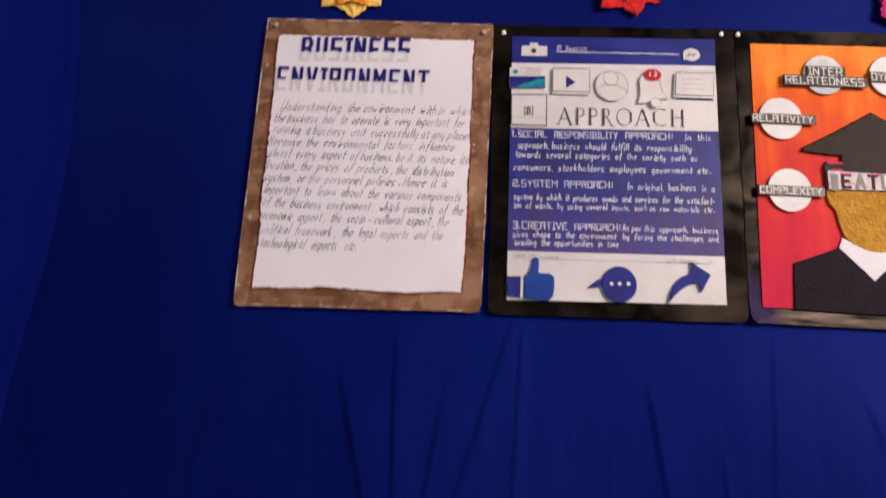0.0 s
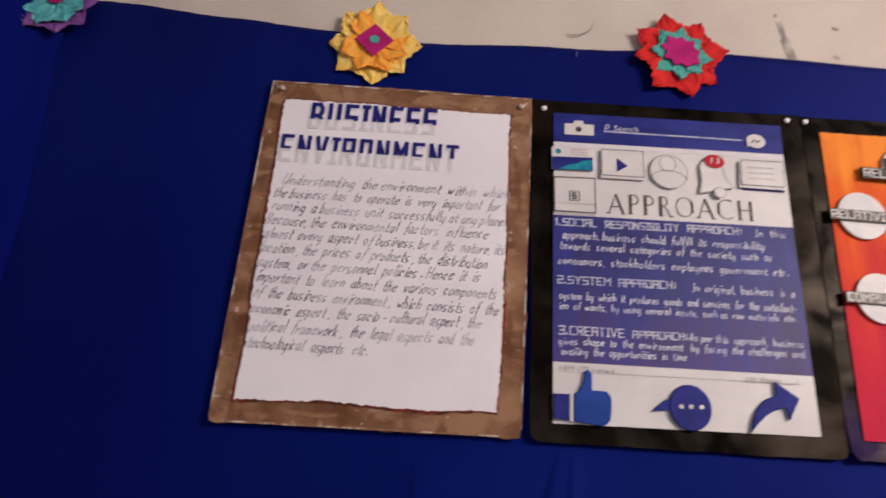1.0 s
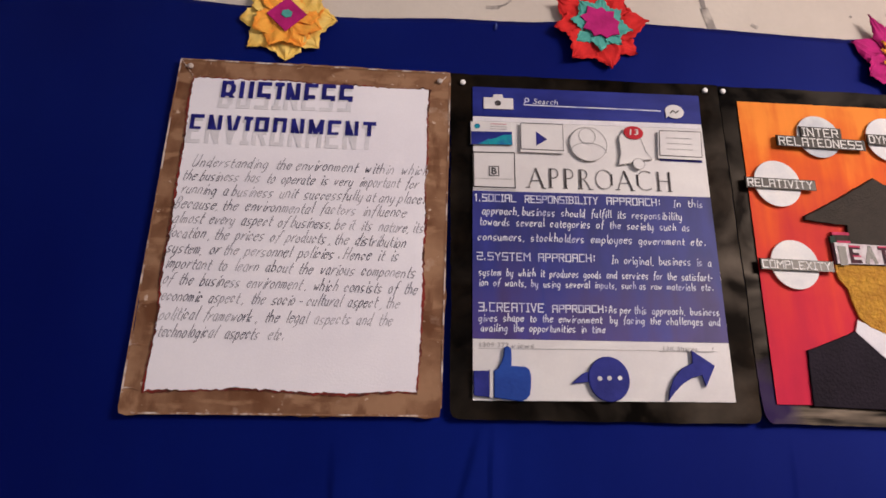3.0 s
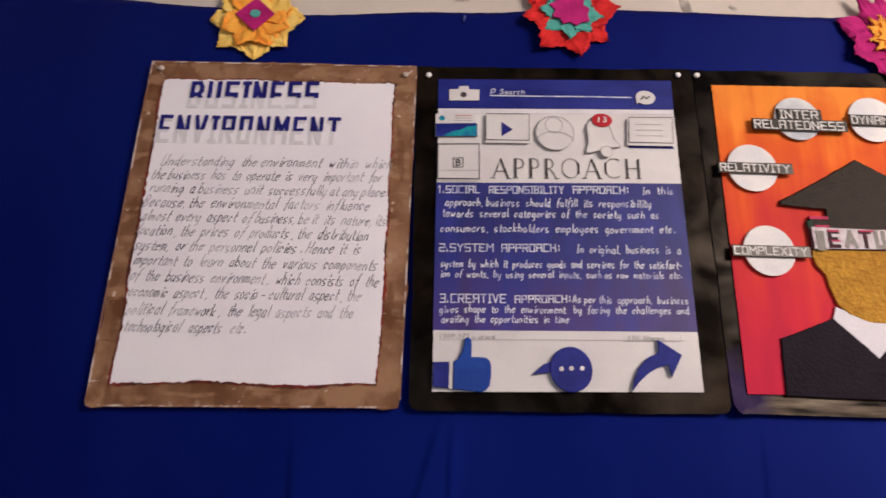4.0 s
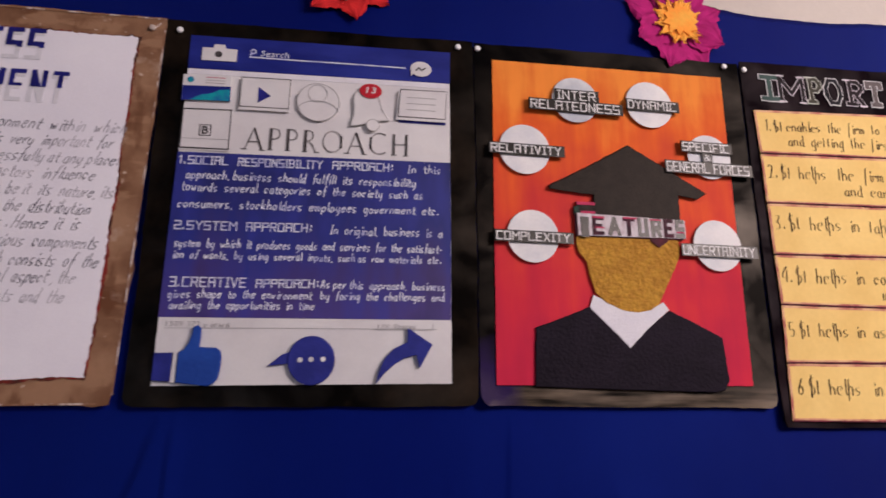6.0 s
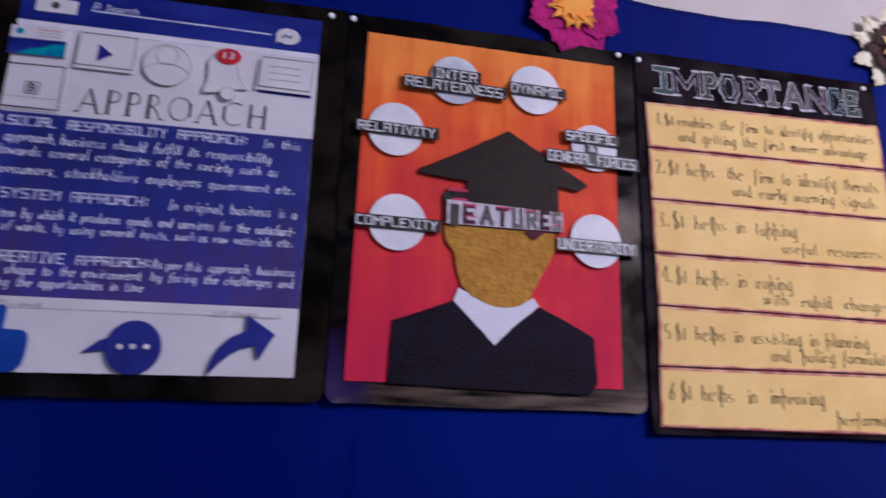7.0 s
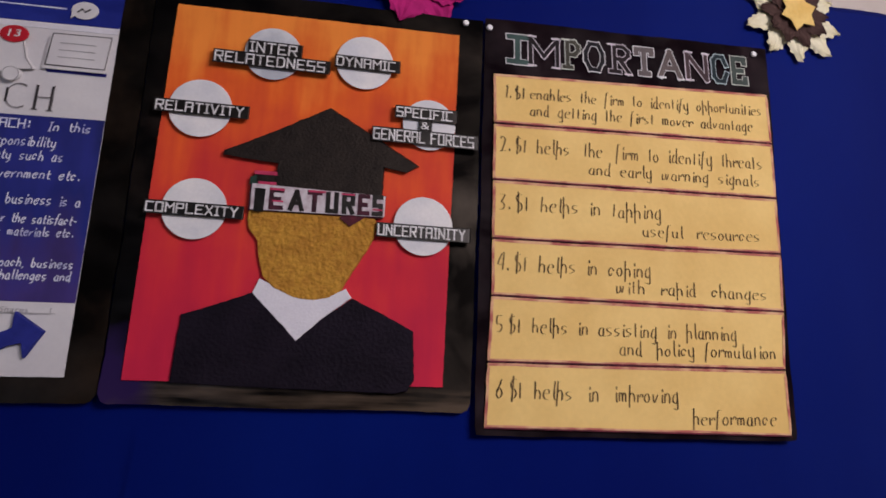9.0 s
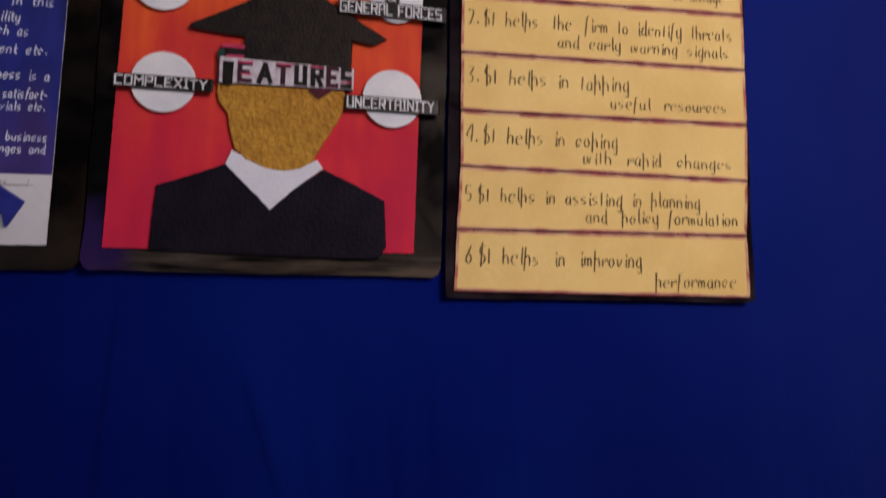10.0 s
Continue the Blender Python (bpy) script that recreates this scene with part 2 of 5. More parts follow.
BROWN_PAINT = washed("brown_paint", (0.135, 0.056, 0.026), (0.33, 0.185, 0.105), (0.60, 0.46, 0.36))
BROWN_LIGHT = material("brown_edge", (0.66, 0.56, 0.50), 0.8, (0.26, 0.13, 0.07), 24.0, spread=(0.40, 0.50), harsh=0.7)
RED_EDGE = material("red_edge", (0.22, 0.022, 0.016), 0.7, (0.06, 0.022, 0.014), 28.0)
BLACK_PAINT = material("black_paint", (0.0020, 0.0017, 0.0016), 0.40, (0.022, 0.0145, 0.0095), 7.0, (0.8, 1, 0.8), spread=(0.46, 0.76), harsh=0.58, detail=6.0, grain=0.2, grain_scale=90, bump=0.10, bump_scale=26, bump_deep=0.004, blotch_bump=0.08, gloss=0.10, tint=(1.0, 0.80, 0.62), patchy=9.0)
PLUM_PAINT = material("plum_paint", (0.0050, 0.0026, 0.0040), 0.5, (0.016, 0.0085, 0.0110), 9.0, spread=(0.44, 0.74), harsh=0.55, grain=0.2, grain_scale=90, bump=0.12, bump_scale=60, gloss=0.06, tint=(1.0, 0.82, 0.85), patchy=10.0)
# purple painted at the lower left corner stands for the blue cloth's reflection
BLACK_PAINT_WORN_SHEEN = stained(varnished_foot(material("black_paint_worn_sheen", (0.0018, 0.0017, 0.0021), 0.36, (0.040, 0.029, 0.023), 4.0, (0.8, 1, 1.0), (0.56, 0.82), harsh=0.55, detail=5.0, grain=0.15, grain_scale=120, bump=0.13, bump_scale=22, bump_deep=0.004, blotch_bump=0.10, gloss=0.13, tint=(1.0, 0.82, 0.64), patchy=8.0), 0.032, (0.048, 0.031, 0.018), 0.55), (-0.272, 0.0, 0.035), 0.035, 0.085, (0.022, 0.011, 0.060))
NAVY_INK = material("navy_ink", (0.008, 0.007, 0.115), 0.6, (0.016, 0.017, 0.20), 60.0)
GREY_INK = material("grey_ink", (0.62, 0.605, 0.63), 0.85, (0.71, 0.69, 0.73), 30.0, spread=(0.35, 0.65))
PEN_INK = material("pen_ink", (0.095, 0.092, 0.125), 0.7, (0.50, 0.48, 0.52), 15.0, spread=(0.40, 0.62))
BLACK_INK = material("black_ink", (0.018, 0.016, 0.018), 0.7, (0.07, 0.06, 0.06), 30.0)
BROWN_INK = material("brown_ink", (0.062, 0.038, 0.015), 0.7, (0.26, 0.165, 0.060), 30.0, spread=(0.40, 0.66))
DRAWN_GREY = material("drawn_grey", (0.12, 0.11, 0.11), 0.7, (0.34, 0.32, 0.32), 35.0)
PENCIL = material("pencil", (0.26, 0.25, 0.25), 0.8, (0.42, 0.40, 0.40), 40.0)
WHITE_INK = material("white_ink", (0.70, 0.71, 0.80), 0.7, (0.40, 0.41, 0.64), 34.0, spread=(0.48, 0.66))
BLUE_PAINT = material("blue_paint", (0.0045, 0.0095, 0.150), 0.5, (0.018, 0.028, 0.240), 9.0, (0.5, 1, 1.6), gloss=0.22)
BLUE_PANEL = graded("blue_panel", 0.14, 0.42, [(0.0, (0.056, 0.033, 0.195)), (0.38, (0.031, 0.027, 0.195)), (0.62, (0.014, 0.019, 0.170)), (1.0, (0.017, 0.021, 0.175))], 0.6, uneven=0.38, gloss=0.3)
FOAM_BLUE = material("foam_blue", (0.010, 0.045, 0.27), 0.65, (0.014, 0.060, 0.33), 22.0, bump=0.3, bump_scale=150)
FOAM_INDIGO = material("foam_indigo", (0.014, 0.018, 0.17), 0.65, (0.022, 0.028, 0.23), 22.0, bump=0.3, bump_scale=150)
TEAL_PAINT = material("teal_paint", (0.006, 0.30, 0.34), 0.6, (0.012, 0.12, 0.30), 45.0)
RED_PAINT = material("red_paint", (0.48, 0.012, 0.025), 0.55)
ORANGE_SHEET = graded("orange_sheet", 0.04, 0.68, [(0.0, (0.56, 0.018, 0.058)), (0.26, (0.60, 0.024, 0.045)), (0.54, (0.64, 0.054, 0.026)), (0.80, (0.72, 0.118, 0.016)), (1.0, (0.79, 0.240, 0.032))], 0.22, rough=0.62, uneven=0.12, gloss=0.10)
BLACK_FELT = material("black_felt", (0.0100, 0.0082, 0.0080), 0.50, (0.017, 0.0135, 0.012), 45.0, bump=0.42, bump_scale=230, bump_deep=0.0035, grain=0.3, grain_scale=170, gloss=0.15, tint=(1.0, 0.84, 0.70))
GOWN_FELT = material("gown_felt", (0.0068, 0.0054, 0.0094), 0.55, (0.0105, 0.0080, 0.0138), 20.0, bump=0.42, bump_scale=170, bump_deep=0.0035, grain=0.25, grain_scale=150, gloss=0.07, tint=(1.0, 0.80, 0.95))
WHITE_FELT = material("white_felt", (0.76, 0.74, 0.78), 0.95, (0.72, 0.70, 0.75), 30.0, bump=0.2, bump_scale=300)
MUSTARD = material("mustard_foam", (0.52, 0.265, 0.026), 0.7, (0.42, 0.195, 0.018), 60.0, bump=1.0, bump_scale=115, bump_deep=0.007, grain=0.30, grain_scale=190, gloss=0.25)
DISC_WHITE = material("disc_white", (0.80, 0.78, 0.76), 0.6, (0.66, 0.66, 0.68), 14.0, bump=0.25, bump_scale=60)
DISC_SILVER = material("disc_silver", (0.46, 0.48, 0.52), 0.45, (0.66, 0.67, 0.68), 18.0, bump=0.3, bump_scale=60)
DISC_EDGE = material("disc_edge", (0.20, 0.13, 0.10), 0.9)
BLOCK_BLACK = material("block_black", (0.004, 0.0036, 0.0036), 0.32, (0.011, 0.0095, 0.009), 60.0, bump=0.2, gloss=0.30, tint=(1.0, 0.94, 0.86))
BAND_WHITE = material("band_white", (0.62, 0.57, 0.59), 0.6, (0.45, 0.36, 0.39), 60.0, spread=(0.46, 0.66))
LETTER_WHITE = material("letter_white", (0.78, 0.77, 0.76), 0.6, (0.55, 0.54, 0.53), 70.0)
MAROON = material("maroon", (0.07, 0.012, 0.02), 0.7, (0.16, 0.02, 0.04), 40.0)
MAROON_DARK = material("maroon_dark", (0.030, 0.010, 0.016), 0.7, (0.075, 0.016, 0.030), 60.0)
PINK_PAINT = material("pink_paint", (0.55, 0.05, 0.13), 0.7, (0.40, 0.03, 0.08), 50.0)
DARK_GREEN = material("dark_green", (0.02, 0.05, 0.035), 0.7)
GOLD_SHEET = material("gold_sheet", (0.87, 0.615, 0.205), 0.65, (0.80, 0.54, 0.165), 7.0, bump=0.15, grain=0.05, grain_scale=120)
PINK_EDGE = material("pink_edge", (0.78, 0.46, 0.25), 0.7, (0.48, 0.14, 0.11), 26.0, spread=(0.4, 0.6))
PIN_WHITE = material("pin_white", (0.90, 0.89, 0.88), 0.35, (0.86, 0.85, 0.84), bump=0.0)
PIN_CLEAR = material("pin_brown", (0.58, 0.48, 0.42), 0.25, bump=0.0, gloss=0.5)
STEEL = material("steel", (0.5, 0.5, 0.5), 0.3, metal=1.0, bump=0.0)


def paper(name, colour, second=None):
    return material(name, colour, 0.8, second, 30.0, bump=0.2, bump_scale=160, grain=0.1, grain_scale=150)


CREPE_YELLOW = paper("crepe_yellow", (0.92, 0.66, 0.18), (0.88, 0.56, 0.11))
CREPE_ORANGE = paper("crepe_orange", (0.95, 0.34, 0.04), (0.90, 0.42, 0.06))
CREPE_MAGENTA = paper("crepe_magenta", (0.47, 0.015, 0.17), (0.36, 0.010, 0.13))
CREPE_RED = paper("crepe_red", (0.66, 0.024, 0.022), (0.50, 0.014, 0.016))
CREPE_TEAL = paper("crepe_teal", (0.12, 0.46, 0.39), (0.08, 0.36, 0.31))
CREPE_AQUA = paper("crepe_aqua", (0.14, 0.50, 0.52), (0.09, 0.40, 0.44))
CREPE_PURPLE = paper("crepe_purple", (0.24, 0.09, 0.34), (0.18, 0.06, 0.26))
CREPE_CREAM = paper("crepe_cream", (0.84, 0.79, 0.56), (0.78, 0.72, 0.47))
CREPE_BROWN = paper("crepe_brown", (0.045, 0.022, 0.018), (0.07, 0.038, 0.032))
CREPE_GOLD = paper("crepe_gold", (0.84, 0.60, 0.19), (0.78, 0.52, 0.14))
CHALKS = [paper("chalk_" + n, c) for n, c in (
    ("green", (0.060, 0.100, 0.088)), ("mauve", (0.018, 0.013, 0.015)), ("sand", (0.070, 0.066, 0.050)), ("ink", (0.014, 0.013, 0.016)), ("rose", (0.024, 0.016, 0.018)),
    ("stone", (0.150, 0.125, 0.122)), ("clay", (0.150, 0.120, 0.112)), ("lilac", (0.075, 0.048, 0.052)), ("sea", (0.022, 0.036, 0.042)), ("mint", (0.070, 0.088, 0.076)))]
CHALK_EDGES = [paper("chalk_edge_" + n, c) for n, c in (("white", (0.80, 0.78, 0.78)), ("lilac", (0.74, 0.67, 0.72)), ("ice", (0.58, 0.68, 0.70)), ("sage", (0.66, 0.68, 0.60)))]

# ---- building blocks ----
WALL = 1.5  # the charts' front faces lie in the plane y = WALL; towards the room is -y


def thing(name, x, z, label, category, group="", y=WALL):
    ob = new(name)
    ob.empty_display_size = 0.05
    ob.location = (x, y, z)
    return tagged(ob, label, category, group)


def base_of(ob):
    while ob.parent:
        ob = ob.parent
    return Vector(ob.location)


def part(name, bm, mat, parent=None, label="", smooth=False):
    """Links a bmesh, given in world places, as one mesh object under a thing or a part."""
    if parent:
        bmesh.ops.translate(bm, verts=bm.verts, vec=-base_of(parent))
    mesh = bpy.data.meshes.new(name)
    bm.to_mesh(mesh)
    bm.free()
    mesh.materials.append(mat)
    if smooth:
        for p in mesh.polygons:
            p.use_smooth = True
    ob = new(name, mesh)
    ob.parent = parent
    return tagged(ob, label)


def slab(points, front, depth, bevel=0.0, ragged=0.0):
    """A flat cut-out with an outline of (x, z) points, its face at y = front, that thick."""
    bm = bmesh.new()
    if ragged:
        fine = []
        for (x0, z0), (x1, z1) in zip(points, points[1:] + points[:1]):
            n = max(1, int(math.hypot(x1 - x0, z1 - z0) / 0.008))
            for i in range(n):
                x, z = x0 + (x1 - x0) * i / n, z0 + (z1 - z0) * i / n
                fine.append((x + ragged * noise.noise((x * 90, z * 90, 3)), z + ragged * noise.noise((x * 90, z * 90, 9))))
        points = fine
    near = [bm.verts.new((x, front, z)) for x, z in points]
    far = [bm.verts.new((x, front + depth, z)) for x, z in points]
    face = bm.faces.new(near)
    bm.faces.new(far[::-1])
    n = len(points)
    for i in range(n):
        bm.faces.new((near[i], far[i], far[(i + 1) % n], near[(i + 1) % n]))
    bmesh.ops.recalc_face_normals(bm, faces=bm.faces)
    if bevel:
        bmesh.ops.bevel(bm, geom=list(face.edges), offset=bevel, segments=2, affect="EDGES", profile=0.6)
    bmesh.ops.triangulate(bm, faces=[f for f in bm.faces if len(f.verts) > 4])
    return bm


def box(x0, x1, z0, z1, front, depth, bevel=0.0, rise=0.0):
    """A slab with upright sides whose right end stands higher by rise."""
    return slab([(x0, z0), (x1, z0 + rise), (x1, z1 + rise), (x0, z1)], front, depth, bevel)


def oval(cx, cz, rx, rz=None, n=40, start=0.0):
    rz = rz or rx
    return [(cx + rx * math.cos(start + 2 * math.pi * i / n), cz + rz * math.sin(start + 2 * math.pi * i / n)) for i in range(n)]


def stroke(points, front, width, depth=0.0006):
    """A drawn line through (x, z) points."""
    bm = bmesh.new()
    left, right = [], []
    for i, p in enumerate(points):
        a, b = Vector(points[max(0, i - 1)]), Vector(points[min(len(points) - 1, i + 1)])
        d = (b - a).normalized()
        w = width / 2 * (1 + 0.25 * noise.noise((p[0] * 80, p[1] * 80, 5)))
        left.append((p[0] - d.y * w, p[1] + d.x * w))
        right.append((p[0] + d.y * w, p[1] - d.x * w))
    for y, flip in ((front, False), (front + depth, True)):
        a = [bm.verts.new((x, y, z)) for x, z in left]
        b = [bm.verts.new((x, y, z)) for x, z in right]
        for i in range(len(points) - 1):
            quad = (a[i], b[i], b[i + 1], a[i + 1])
            bm.faces.new(quad[::-1] if flip else quad)
    return bm


def closed(points):
    return list(points) + list(points[:1])


def join(*parts):
    bm = parts[0]
    for other in parts[1:]:
        mesh = bpy.data.meshes.new("join")
        other.to_mesh(mesh)
        other.free()
        bm.from_mesh(mesh)
        bpy.data.meshes.remove(mesh)
    return bm


def patch(corners, nx, nz, front, depth, radius=0.0, ragged=0.0, curl=None):
    """A sheet of card between four corners (bottom left, bottom right, top right, top left), a grid with an uneven face,
    rounded bottom corners and ragged edges; curl gives how far it stands off the wall at (u, v)."""
    bm = bmesh.new()
    (ax, az), (bx, bz), (cx, cz), (dx, dz) = corners
    wide, high = math.hypot(bx - ax, bz - az), math.hypot(dx - ax, dz - az)
    faces = []
    for layer in (0, 1):
        rows = []
        for j in range(nz + 1):
            row = []
            for i in range(nx + 1):
                u, v = i / nx * wide, j / nz * high
                if radius and v < radius:
                    for centre, side in ((radius, -1), (wide - radius, 1)):
                        if (u - centre) * side > 0:
                            p = Vector(((u - centre), (v - radius)))
                            m = max(abs(p.x), abs(p.y))
                            if p.length > 1e-6:
                                p = p * (m / p.length)
                            u, v = centre + p.x, radius + p.y
                u, v = u / wide, v / high
                x = (ax * (1 - u) + bx * u) * (1 - v) + (dx * (1 - u) + cx * u) * v
                z = (az * (1 - u) + bz * u) * (1 - v) + (dz * (1 - u) + cz * u) * v
                if ragged and (i in (0, nx) or j in (0, nz)):
                    x += ragged * noise.noise((x * 130, z * 130, 2))
                    z += ragged * noise.noise((x * 130, z * 130, 7))
                    x += 1.6 * ragged * noise.noise((x * 9, z * 9, 12))
                    z += 1.6 * ragged * noise.noise((x * 9, z * 9, 17))
                y = front + depth * layer - (curl(u, v) if curl else 0)
                row.append(bm.verts.new((x, y, z)))
            rows.append(row)
        for j in range(nz):
            for i in range(nx):
                quad = (rows[j][i], rows[j][i + 1], rows[j + 1][i + 1], rows[j + 1][i])
                bm.faces.new(quad if layer == 0 else quad[::-1])
        faces.append(rows)
    a, b = faces
    rim = [(0, i) for i in range(nx + 1)] + [(j, nx) for j in range(1, nz + 1)] + [(nz, i) for i in range(nx - 1, -1, -1)] + [(j, 0) for j in range(nz - 1, 0, -1)]
    for (j, i), (l, k) in zip(rim, rim[1:] + rim[:1]):
        bm.faces.new((a[j][i], b[j][i], b[l][k], a[l][k]))
        for side in (a, b):
            bm.edges.get((side[j][i], side[l][k])).smooth = False
    return bm


def raised(bm, cx, cz, far):
    """Draws a raised piece in towards (cx, cz), by how far it stands off the chart, as against that distance."""
    for v in bm.verts:
        k = (WALL - v.co.y) / far
        v.co.x, v.co.z = v.co.x + (cx - v.co.x) * k, v.co.z + (cz - v.co.z) * k
    return bm


def islands(bm):
    """Splits lettering into its letters, from left to right."""
    seen, groups = set(), []
    for start in bm.verts:
        if start in seen:
            continue
        seen.add(start)
        stack, found = [start], []
        while stack:
            v = stack.pop()
            found.append(v)
            for e in v.link_edges:
                o = e.other_vert(v)
                if o not in seen:
                    seen.add(o)
                    stack.append(o)
        low, high = min(v.co.x for v in found), max(v.co.x for v in found)
        for g in groups:
            if min(high, g[1]) - max(low, g[0]) > 0.35 * min(high - low, g[1] - g[0]):
                g[0], g[1] = min(low, g[0]), max(high, g[1])
                g[2].update(found)
                break
        else:
            groups.append([low, high, set(found)])
    out = []
    for low, high, verts in sorted(groups, key=lambda g: g[0]):
        piece, made = bmesh.new(), {}
        for f in bm.faces:
            if f.verts[0] in verts:
                for v in f.verts:
                    if v not in made:
                        made[v] = piece.verts.new(v.co)
                piece.faces.new([made[v] for v in f.verts])
        if made:
            out.append(piece)
        else:
            piece.free()
    bm.free()
    return out


def words(text, x0, x1, z0, z1, high, front, bold=0.0, shear=0.0, jitter=0.0, thick=0.0, outline=0.0, rounds=4):
    """A line of writing from x0 to x1, its baseline rising from z0 to z1, with capitals that high."""
    curve = bpy.data.curves.new("words", "FONT")
    curve.body, curve.size, curve.resolution_u, curve.offset, curve.shear, curve.space_character = text, 1.0, rounds, bold, shear, 1.12
    if outline:
        curve.fill_mode, curve.bevel_depth, curve.bevel_resolution = "NONE", outline, 0
    ob = new("words", curve)
    graph = bpy.context.evaluated_depsgraph_get()
    mesh = bpy.data.meshes.new_from_object(ob.evaluated_get(graph))
    bpy.data.objects.remove(ob)
    bpy.data.curves.remove(curve)
    bm = bmesh.new()
    bm.from_mesh(mesh)
    bpy.data.meshes.remove(mesh)
    bmesh.ops.remove_doubles(bm, verts=bm.verts, dist=1e-5)
    if not outline:
        bmesh.ops.delete(bm, geom=[f for f in bm.faces if f.calc_area() < 1e-6], context="FACES")
    low = min(v.co.x for v in bm.verts)
    span = max(v.co.x for v in bm.verts) - low
    for v in bm.verts:
        s = (v.co.x - low) / span
        x, z, y = x0 + s * (x1 - x0), z0 + s * (z1 - z0) + v.co.y * high / 0.69, front - v.co.z * high
        if jitter:
            z += 2.5 * jitter * noise.noise((x * 22, z0 * 40, 4))
            x, z = x + jitter * noise.noise((x * 140, z * 140, 1)), z + jitter * noise.noise((x * 140, z * 140, 6))
        v.co = (x, y, z)
    if thick:
        grown = bmesh.ops.extrude_face_region(bm, geom=list(bm.faces))
        bmesh.ops.translate(bm, verts=[g for g in grown["geom"] if isinstance(g, bmesh.types.BMVert)], vec=(0, -thick, 0))
        bmesh.ops.recalc_face_normals(bm, faces=bm.faces)
    return bm


SQUARE = {
    "A": "00064640 0343", "B": "0006364544330333 33424130 3000", "C": "46060040", "D": "00063645413000", "E": "46060040 0333", "F": "460600 0333",
    "G": "460600404323", "H": "0006 4046 0343", "I": "2026 1030 1636", "L": "060040", "M": "0006234640", "N": "00064046", "O": "0006464000",
    "P": "0006464303", "R": "0006464303 2340", "S": "460603434000", "T": "0646 2026", "U": "06004046", "V": "062046", "X": "0046 0640",
    "Y": "062346 2320", "1": "2026 1526", "2": "064643030040", "3": "06464000 1343", ".": "1011", ":": "2122 2425"}
ROMAN = {
    "I": "2026 1636 1030", "M": "0006224640", "P": "1016 163645443313 0020", "O": "103042443616040210", "R": "1016 163645443313 2340 0020",
    "T": "0646 2026 1030 0605 4645", "A": "002640 1232", "N": "00064046", "C": "4436160501103042", "E": "46060040 0333 4645 4041"}


def bar(xa, za, xb, zb, front, width, depth=0.0006):
    """A straight stroke of a brush or a felt pen, with square ends."""
    d = Vector((xb - xa, zb - za)).normalized() * width / 2
    s = Vector((-d.y, d.x))
    bm = bmesh.new()
    ends = [(xa - d.x - s.x, za - d.y - s.y), (xb + d.x - s.x, zb + d.y - s.y), (xb + d.x + s.x, zb + d.y + s.y), (xa - d.x + s.x, za - d.y + s.y)]
    ends = [(x + 0.10 * width * noise.noise((x * 90, z * 90, 2)), z + 0.10 * width * noise.noise((x * 90, z * 90, 8))) for x, z in ends]
    a = [bm.verts.new((x, front, z)) for x, z in ends]
    b = [bm.verts.new((x, front + depth, z)) for x, z in ends]
    bm.faces.new(a)
    for i in range(4):
        bm.faces.new((a[i], b[i], b[(i + 1) % 4], a[(i + 1) % 4]))
    bmesh.ops.recalc_face_normals(bm, faces=bm.faces)
    return bm


def drawn(text, x0, x1, z0, z1, high, front, width, font=SQUARE, depth=0.0006, squeeze=1.0):
    """A word in drawn capitals from x0 to x1, its foot rising from z0 to z1: one bmesh a letter."""
    step = {"I": 3.6, ".": 2.8, ":": 3.2, " ": 3.2, "M": 6.4, "1": 4.2}
    total = sum(step.get(c, 5.9) for c in text) - 1.6
    unit, at, letters = (x1 - x0 - width) / total, 0.0, []
    for c in text:
        wide = step.get(c, 5.9)
        bars = []
        for run in font.get(c, "").split():
            run = [(int(run[i]), int(run[i + 1])) for i in range(0, len(run), 2)]
            for (ga, ha), (gb, hb) in zip(run, run[1:]):
                grow = 1.2 if c == "M" else 1.0
                shift = -1.0 if c in "I.:1" else 0.0
                ends = []
                for g, h in ((ga, ha), (gb, hb)):
                    x = x0 + width / 2 + (at + g * grow * squeeze + shift) * unit
                    ends += [x, z0 + (z1 - z0) * (x - x0) / (x1 - x0) + width / 2 + h / 6 * (high - width)]
                bars.append(bar(*ends, front - 0.00003 * len(bars), width, depth))
        if bars:
            letters.append(join(*bars))
        at += wide
    return letters


# handwriting: strokes on a grid with its foot line at 2, small letters to 5, tall ones to 8 and tails to 0
SCRIPT = {
    "a": "35150312223334 353242", "b": "080302 0415253433221203", "c": "34251504031223", "d": "34251504031223 383242", "e": "04343525150403122233",
    "f": "48382711 0535", "g": "34251504031223 35312010", "h": "0802 0415253432", "i": "151222 1617", "k": "0802 351332", "l": "181322",
    "m": "0502 04152422 24354442", "n": "0502 0415253432", "o": "150403122233342515", "p": "0500 0415253433221203", "r": "0502 03142535", "s": "3525150423332202",
    "t": "17132232 0535", "u": "0503122233 353242", "v": "051235", "w": "0512243245", "x": "0532 3502", "y": "0503122233 35312010",
    "U": "0906031222334549 494332", "B": "0802 08283736250515 2534332202", "H": "0802 4842 0545", "I": "2822 1838 1232", "A": "022842 1434",
    "1": "071812", "2": "07183736120242", "3": "0838152534332202", "4": "32380444", "5": "380805253433221202", "6": "38150312223334251504",
    ",": "1201", ".": "1213", "-": "0434"}
